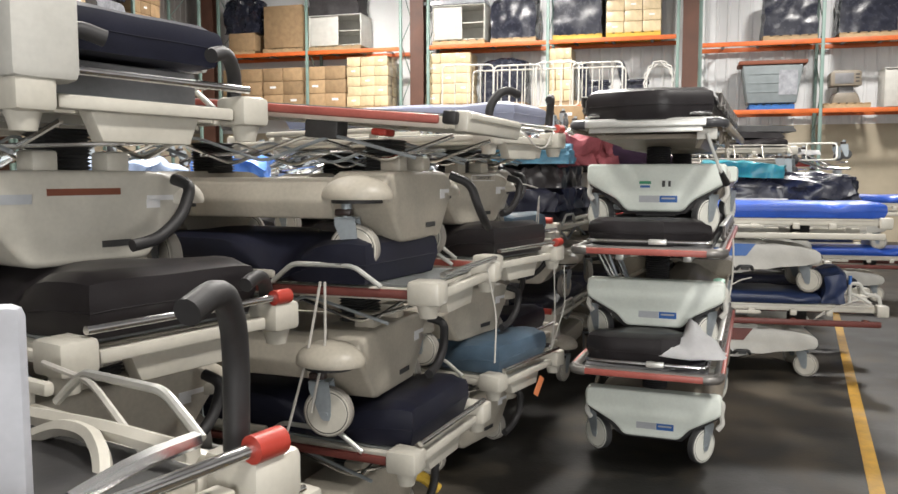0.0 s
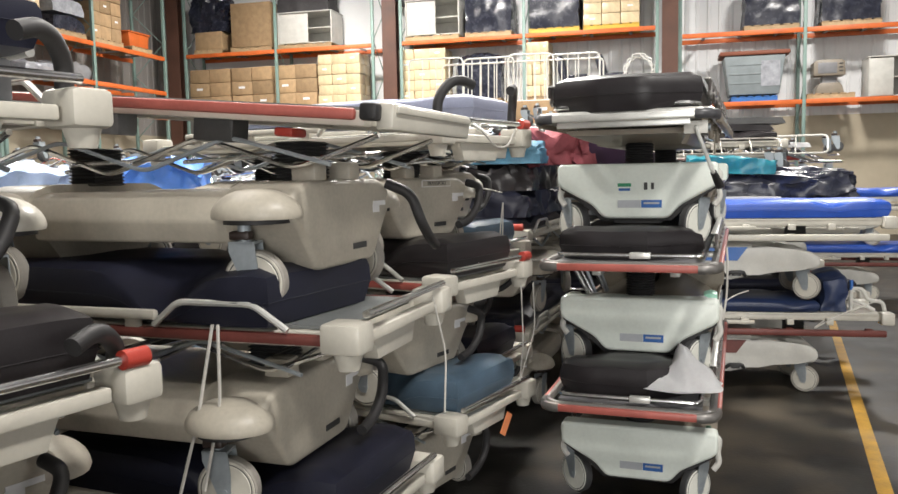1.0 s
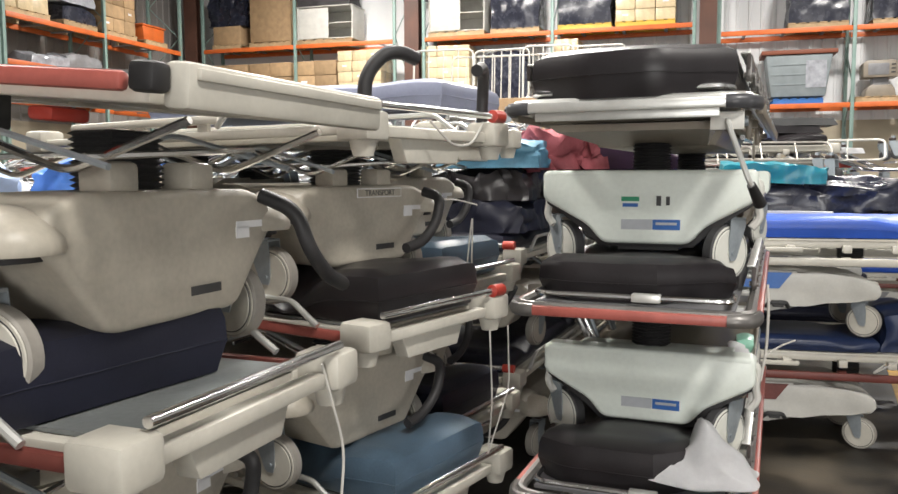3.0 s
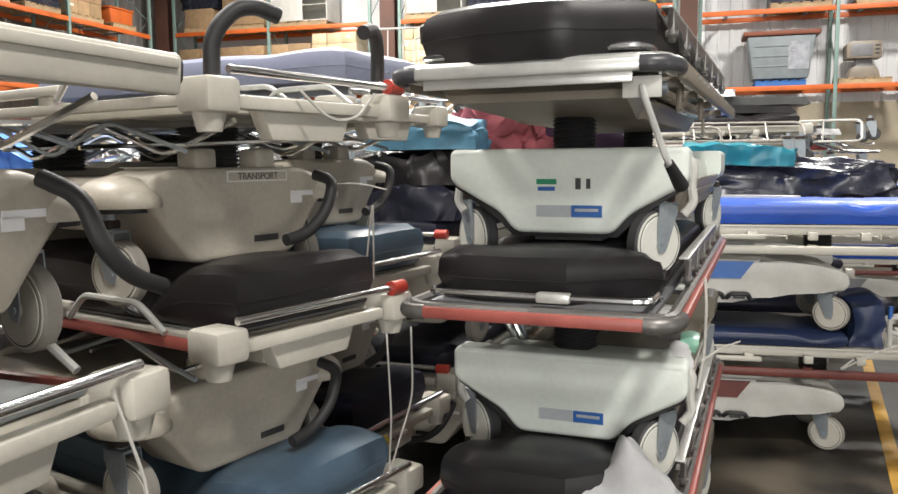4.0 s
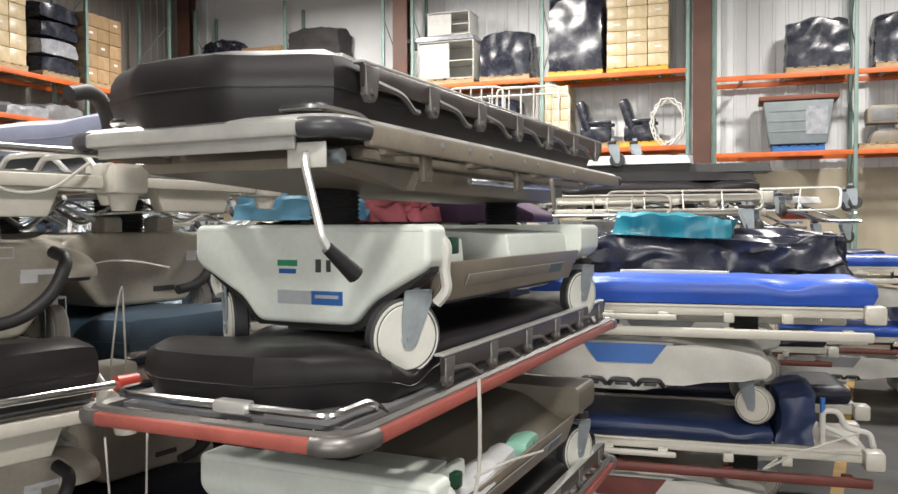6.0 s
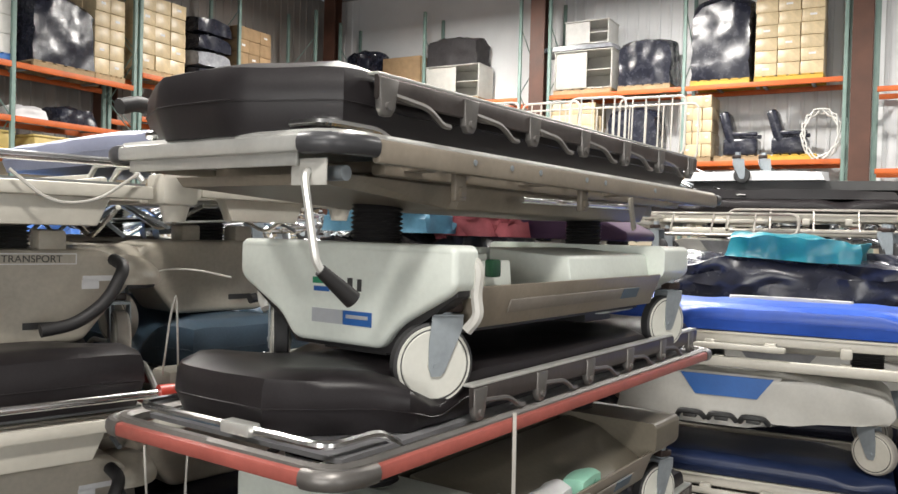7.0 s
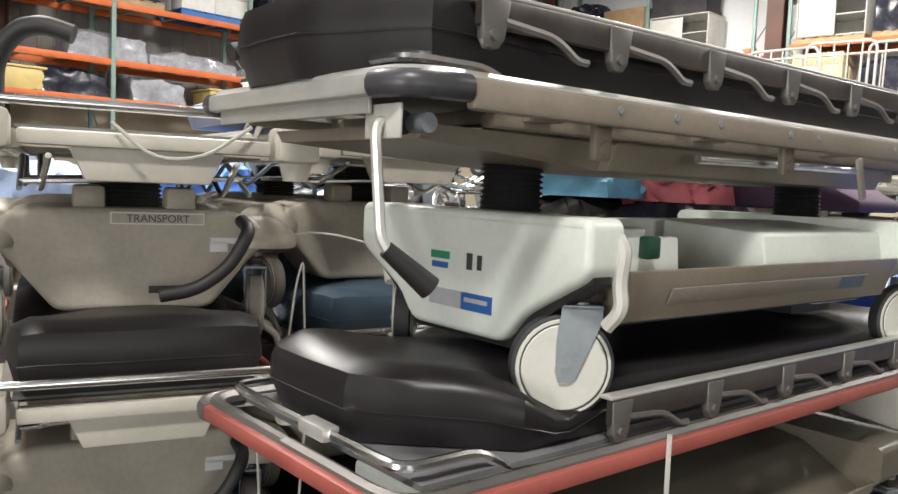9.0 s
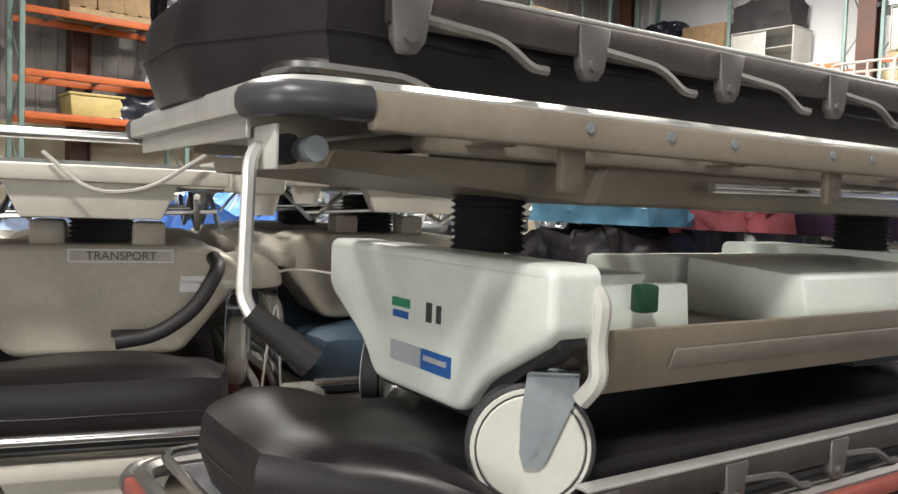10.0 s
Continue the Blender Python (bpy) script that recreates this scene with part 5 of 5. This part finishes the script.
cabinet(ROOM @ pose(20.35, Y, LOW_EAST + 0.0), (1.0, 0.8, 1.0), "white cart standing on the rack beams")

# tall load with white bed rails on top
load_at = pose(1.30, 11.9, 0, 0, 0, -12)
for z in (0.0, 0.75, 1.5):
    stretcher_white(load_at @ pose(0, 0, z), "white stretcher in a stack further along the aisle", GREYPL, CREAM)
    mattress("stretcher mattresses", NAVY, "vinyl mattress on a stretcher further along the aisle", load_at @ pose(0, 0, z + 0.672, 0, 0, 90), thick=0.11, hips=z)
carton_load(load_at @ pose(0, 0, 2.28), 5, 2, (0.5, 0.45, 0.26), CARD, "flat brown cartons on top of a stretcher stack")
for x, w, n, y in ((-0.95, 0.75, 3, -0.35), (-0.25, 0.7, 5, -0.2), (0.35, 0.6, 4, -0.38), (0.9, 0.7, 4, -0.25), (0.15, 2.3, 11, 0.3)):
    rail_frame(load_at @ pose(x, y, 2.80, -4, 0, random.uniform(-6, 6)), w, 0.62, n, "white tube bed rail standing on the cartons", WHITE)

# goods on the side rack: distance from the corner
SIDEROOM = ROOM @ pose(0.08, 0, 0, 0, 0, 90)
for q, kind, board, w in ((11.5, "white", BLUEPL, 1.5), (9.6, "black", WOOD, 1.4), (8.5, "pale", WOOD, 0.75), (7.05, "pale", WOOD, 1.35), (5.4, "sheets", WOOD, 1.1), (4.0, "carton", WOOD, 1.25), (2.55, "orange", WOOD, 0.9), (13.3, "black", WOOD, 1.4), (15.0, "carton", WOOD, 1.4)):
    at = SIDEROOM @ pose(-q, 0, 5.42 if q < 7.75 else 5.08)
    pallet(at @ Matrix.Diagonal((w / 1.14, 1, 1, 1)), board, "blue plastic pallet on the rack beams" if board is BLUEPL else "worn wooden pallet on the rack beams")
    at = at @ pose(0, 0, 0.14)
    if kind == "black":
        lumpy("wrapped_load", at, (w, 0.95, 1.5), FILM, "pallet load wrapped in shiny black film", "pallet load", 0.05, (14, 10, 12), q)
    elif kind == "sheets":
        for k in range(4):
            lumpy("film_pack", at @ pose(0, 0, 0.42 * k), (w, 0.9, 0.40), FILM if k != 1 else CLEAR, "flat bundle in black film stacked on a pallet", "pack", 0.04, (14, 10, 4), q + k)
    elif kind == "orange":
        tub(at, ORANGE, "orange plastic tub on a pallet")
    elif kind == "white":
        carton_load(at, 2, 4, (round(w / 2, 2), 0.45, 0.38), CLOTHCARD, "white cartons stacked on a blue pallet")
    else:
        carton_load(at, 3 if w > 1 else 2, 5, (round(w / (3 if w > 1 else 2), 2), 0.45, 0.34), PALECARD if kind == "pale" else CARD, "cardboard cartons in film stacked on a pallet")
for n, (q, z, w, h, mat) in enumerate(((11.9, 4.02, 1.9, 0.32, CLEAR), (9.2, 4.02, 0.9, 0.4, FILM), (10.3, 4.02, 0.7, 0.25, CLOTH), (5.2, 4.42, 1.3, 0.45, GREYPL), (13.6, 4.02, 1.5, 0.5, CLEAR), (12.6, 3.30, 1.1, 0.5, CLEAR), (6.3, 4.42, 1.2, 0.3, CLEAR), (14.3, 3.30, 1.3, 0.5, FILM), (4.6, 3.70, 1.4, 0.5, GREYPL))):
    lumpy("wrapped_equipment", SIDEROOM @ pose(-q, 0, z), (w, 0.8, h), mat, "wrapped medical equipment lying on the side rack", "equipment", 0.08, (12, 8, 6), 10 + n)
for q in (11.1, 9.75, 15.2):
    tub(SIDEROOM @ pose(-q, 0, 3.30), YELLOWTUB, "pale yellow plastic tub with a lid")

# ---- small things ----

def cloth_heap(at, size, label):
    """Thin cloth dropped in a heap: a low lobe and one pulled-up peak, with sharp folds."""
    bm = bmesh.new()
    nx, ny = 52, 36
    sx, sy, sz = size
    rows = []
    for j in range(ny + 1):
        row = []
        for i in range(nx + 1):
            u, v = i / nx * 2 - 1, j / ny * 2 - 1
            ragged = 1 + 0.22 * noise.noise((u * 1.6, v * 1.6, 7.0))
            x, y = u * sx / 2 * ragged * (1 - 0.25 * v * v), v * sy / 2 * ragged * (1 - 0.3 * (u - 0.3) ** 2)
            peak = math.exp(-((u - 0.25) ** 2 / 0.10 + (v - 0.35) ** 2 / 0.35)) + 0.42 * math.exp(-((u + 0.5) ** 2 / 0.12 + v * v / 0.4)) + 0.45 * math.exp(-((u - 0.75) ** 2 / 0.08 + v * v / 0.4))
            fold = 1 - 2 * abs(noise.noise((u * 2.2 + v * 1.2, v * 1.1 - u * 0.6, 3.3)))
            z = sz * peak * (0.80 + 0.30 * fold) + 0.012 * fold * (1 - 0.6 * max(abs(u), abs(v)))
            row.append(bm.verts.new((x, y, max(0.004, z * (1 - 0.9 * max(abs(u), abs(v)) ** 6)))))
        rows.append(row)
    for j in range(ny):
        for i in range(nx):
            bm.faces.new((rows[j][i], rows[j][i + 1], rows[j + 1][i + 1], rows[j + 1][i]))
    bmesh.ops.solidify(bm, geom=bm.faces[:], thickness=0.003)
    return tagged(part("white_cloth", bm, CLOTH, None, label, at), category="cloth")


cloth_heap(MAIN @ pose(0.20, -0.90, z1 + 0.745, 0, 0, 4), (0.48, 0.34, 0.20), "crumpled white cloth lying on the stretcher")
lumpy("folded_paper", MAIN @ pose(0.33, -0.10, z2 + 0.290, 0, 0, 6), (0.10, 0.52, 0.05), CLOTH, "white paper sheet folded in the open tray", "paper", 0.014, (8, 20, 4), 4, 6.0)
lumpy("plastic_bottle", MAIN @ pose(0.345, 0.24, z2 + 0.288, 0, 0, 4), (0.08, 0.17, 0.07), MINTPL, "pale mint plastic bottle lying in the open tray", "bottle", 0.004, (8, 12, 6), 6, 4.0)
lumpy("folded_mattress", SIDE @ pose(0.66, 0.02, 0.672), (0.20, 0.60, 0.31), DEEP, "folded end of a deep blue vinyl mattress between the stretchers", "mattress", 0.04, (14, 24, 14), 3, 4.0)
lumpy("plastic_strip", SIDE @ pose(0.0, 0.22, 0.77 + 0.806), (0.66, 0.05, 0.025), WHITE, "white plastic strip lying on the blue mattress", "strip", 0.004, (16, 3, 2), 3, 4.0)
bracket = new("rail_bracket")
bracket.matrix_basis = SIDE @ pose(0.92, -0.20, 0.672)
for k, pts in enumerate(([(-0.12, 0, 0), (-0.12, 0, 0.18), (-0.04, 0, 0.18), (0.0, 0, 0.09), (0.12, 0, 0.07), (0.14, 0, -0.02)], [(-0.20, 0.05, 0.0), (-0.16, 0.05, 0.10), (-0.04, 0.03, 0.06), (0.06, 0.0, 0.0)])):
    bm = bmesh.new()
    tube(bm, arc(pts, 0.03), 0.016, 8)
    part("bent_tube", bm, WHITE, bracket)
bm = bmesh.new()
rod(bm, (-0.12, 0, 0.17), (-0.12, 0, 0.25), 0.014, 10)
part("knob", bm, LBLUE, bracket, "blue plastic knob")
tagged(bracket, "white tube bracket with a blue knob on the stretcher end", "bracket")


def strap(points, label, width=0.004, mat=WEBBING, name="strap"):
    bm = bmesh.new()
    tube(bm, arc(points, 0.06), width, 6)
    return tagged(part(name, bm, mat, None, label), category="strap", group="loose straps")


def local(m, *pts):
    return [m @ Vector(p) for p in pts]


UNDER = pose(0.07, 3.41, 0.72, 0, 0, 70) @ pose(0, 1.0, 0)
strap(local(UNDER, (-0.43, -0.55, 0.66), (-0.45, -0.56, 0.40), (-0.47, -0.50, 0.12)), "white webbing strap hanging from the stretcher rail", 0.006)
strap(local(UNDER, (-0.43, -0.53, 0.66), (-0.46, -0.48, 0.35), (-0.50, -0.40, 0.02), (-0.52, -0.36, -0.10)), "white webbing strap hanging from the stretcher rail", 0.006)
strap(local(UNDER, (0.30, -1.02, 0.66), (0.36, -1.05, 0.42), (0.30, -1.06, 0.20)), "thin white cord tied to the end bar")
NEXT = pose(0.455, 4.62, 1.40, 0, 0, 56) @ pose(0, 1.0, 0)
strap(local(NEXT, (-0.10, -1.05, 0.66), (0.0, -1.08, 0.57), (0.12, -1.08, 0.58), (0.25, -1.05, 0.67)), "white cord looped along the end bar", 0.005)
strap(local(NEXT, (0.42, -0.60, 0.30), (0.50, -0.62, 0.36), (0.62, -0.66, 0.36), (0.74, -0.70, 0.33)), "white cord between the two stacks", 0.0035)
strap(local(NEXT, (0.42, -0.85, 0.02), (0.44, -0.86, 0.22), (0.46, -0.86, 0.30), (0.48, -0.84, 0.0)), "white cord between the two stacks", 0.0035)
strap(local(NEXT, (0.33, -1.02, -0.68), (0.30, -1.06, -0.45), (0.28, -1.06, -0.15)), "white cord tied to the end bar", 0.0035)
strap(local(NEXT, (0.33, -1.02, -0.68), (0.40, -1.08, -0.40), (0.42, -1.06, -0.15)), "white cord tied to the end bar", 0.0035)
strap(local(MAIN, (0.445, -0.42, z2 + 0.69), (0.452, -0.43, z2 + 0.60), (0.448, -0.42, z2 + 0.42), (0.43, -0.44, z2 + 0.30)), "thin white strap hanging from the red bumper", 0.006)
strap(local(MAIN, (0.44, -0.44, z2 + 0.40), (0.50, -0.30, z2 + 0.42), (0.56, -0.16, z2 + 0.42)), "thin white strap hanging from the red bumper", 0.004)
strap(local(SIDE, (0.55, -0.40, 0.62), (0.45, -0.44, 0.55), (0.65, -0.46, 0.68), (0.95, -0.44, 0.80)), "white cord tied to the rail of the white stretcher", 0.006)

strap([(-0.88, 1.53, 1.315), (-0.66, 1.40, 1.325), (-0.45, 1.275, 1.32)], "cream tube lying across the near stretcher", 0.020, CREAM, "loose_tube")
strap([(-0.84, 1.47, 1.285), (-0.76, 1.44, 1.32), (-0.68, 1.39, 1.32), (-0.62, 1.30, 1.30), (-0.60, 1.24, 1.24)], "bent cream tube lying on the near stretcher", 0.018, CREAM, "loose_tube")
strap([(-0.54, 1.00, 1.345), (-0.49, 1.12, 1.36), (-0.44, 1.26, 1.35)], "chrome lever lying on the near stretcher", 0.016, CHROME, "loose_lever")
strap([(-1.02, 1.89, 1.34), (-0.78, 1.62, 1.36), (-0.57, 1.35, 1.30)], "white webbing strap across the near stretcher", 0.008)
strap([(-0.50, 1.30, 1.27), (-0.51, 1.40, 1.31), (-0.53, 1.50, 1.26)], "chrome wire on the near stretcher", 0.007, CHROME, "loose_wire")
strap([(-0.46, 1.52, 1.20), (-0.40, 1.50, 1.22), (-0.35, 1.44, 1.20), (-0.37, 1.36, 1.16)], "cream tube bent beside the near stretcher", 0.014, CREAM, "loose_tube")
bm = bmesh.new()
rod(bm, (0.26, 5.14, 0.60), (0.68, 5.52, 0.66), 0.011, 10)
lever = part("loose_rod", bm, CHROME, None, "chrome rod with a turn of yellow tape between the stacks")
bm = bmesh.new()
rod(bm, (0.55, 5.402, 0.641), (0.60, 5.448, 0.648), 0.021, 14)
part("tape", bm, YELLOWPL, lever, "yellow tape")
tagged(lever, category="rod")
# paper tag, tape and a brake pedal at the foot of the row
bm = bmesh.new()
box(bm, (0, 0, 0), (0.07, 0.004, 0.12), Matrix.Rotation(0.5, 4, "Y"))
tagged(part("paper_tag", bm, TAG, None, "orange paper tag hanging from the stretcher end", pose(0.49, 4.75, 0.53, 8, 0, 57) @ pose(0.05, -0.06, 0)), category="tag")
bm = bmesh.new()
tube(bm, arc([(0.0, 0.0, 0.0), (0.06, -0.05, -0.03), (0.10, -0.12, -0.10)], 0.03), 0.028, 8)
tagged(part("brake_pedal", bm, YELLOWPL, None, "yellow brake pedal at the foot of the stretcher", pose(0.0, 3.5, 0.30, 0, 0, 66) @ pose(0.20, 0.30, 0.03)), category="pedal")

bm = bmesh.new()
box(bm, (0, 0, 0.17), (0.30, 0.04, 0.34), bevel=0.018)
tagged(part("footboard", bm, LILACGREY, None, "pale grey plastic footboard standing on the stretcher", pose(-0.765, 1.02, 1.285, 0, 0, 12)), category="footboard")
for i, (x, y, z, r) in enumerate(((1.2, 10.9, 0.0, -12), (0.2, 11.0, 0.0, 20))):
    for k in range(3):
        m = pose(x, y, 0.72 * k, 0, 0, r + 5 * k)
        copy_thing(spare, m)
        mattress("stretcher mattresses", (NAVY, BLACK, SLATE)[k], "dark vinyl mattress in the packed stacks", m @ pose(0, 0, 0.652), thick=0.11, hips=i)
    cot_frame(pose(x, y, 2.19, 0, 0, r + 40), 90 + i)
    cot_frame(pose(x + 0.1, y - 0.4, 2.19, 0, 0, r - 30), 95 + i)

for n, (x, y, z, w, d, h, mat, what) in enumerate(((-1.35, 6.3, 1.52, 0.5, 0.35, 0.22, CLOTHCARD, "white plastic cover"), (-2.2, 5.6, 1.52, 0.6, 0.4, 0.20, PALEBLUE, "pale blue plastic sheet"), (-0.55, 6.9, 1.56, 0.55, 0.4, 0.20, SKYBLUE, "light blue wrapped sheet"), (-1.2, 7.6, 1.62, 0.5, 0.45, 0.22, CLOTHCARD, "white plastic cover"), (-3.2, 4.6, 1.56, 0.6, 0.4, 0.22, YELLOWTUB, "pale yellow plastic cover"), (-2.9, 7.4, 1.62, 0.6, 0.5, 0.26, CLOTHCARD, "white plastic cover"))):
    lumpy("loose_cover", pose(x, y, z, 0, 0, 25 * n), (w, d, h), mat, what + " heaped on the packed stacks", "cover", 0.05, (16, 12, 6), 30 + n, 5.0)

# folded cots in the gap beside the main stack and on the stacks beyond
cot_frame(pose(1.08, 5.78, 0.86, 88, 0, 69), 120, "folded chrome cot stood on end between the stacks")
cot_frame(pose(3.0, 9.05, 1.62, 0, 0, 78), 132)
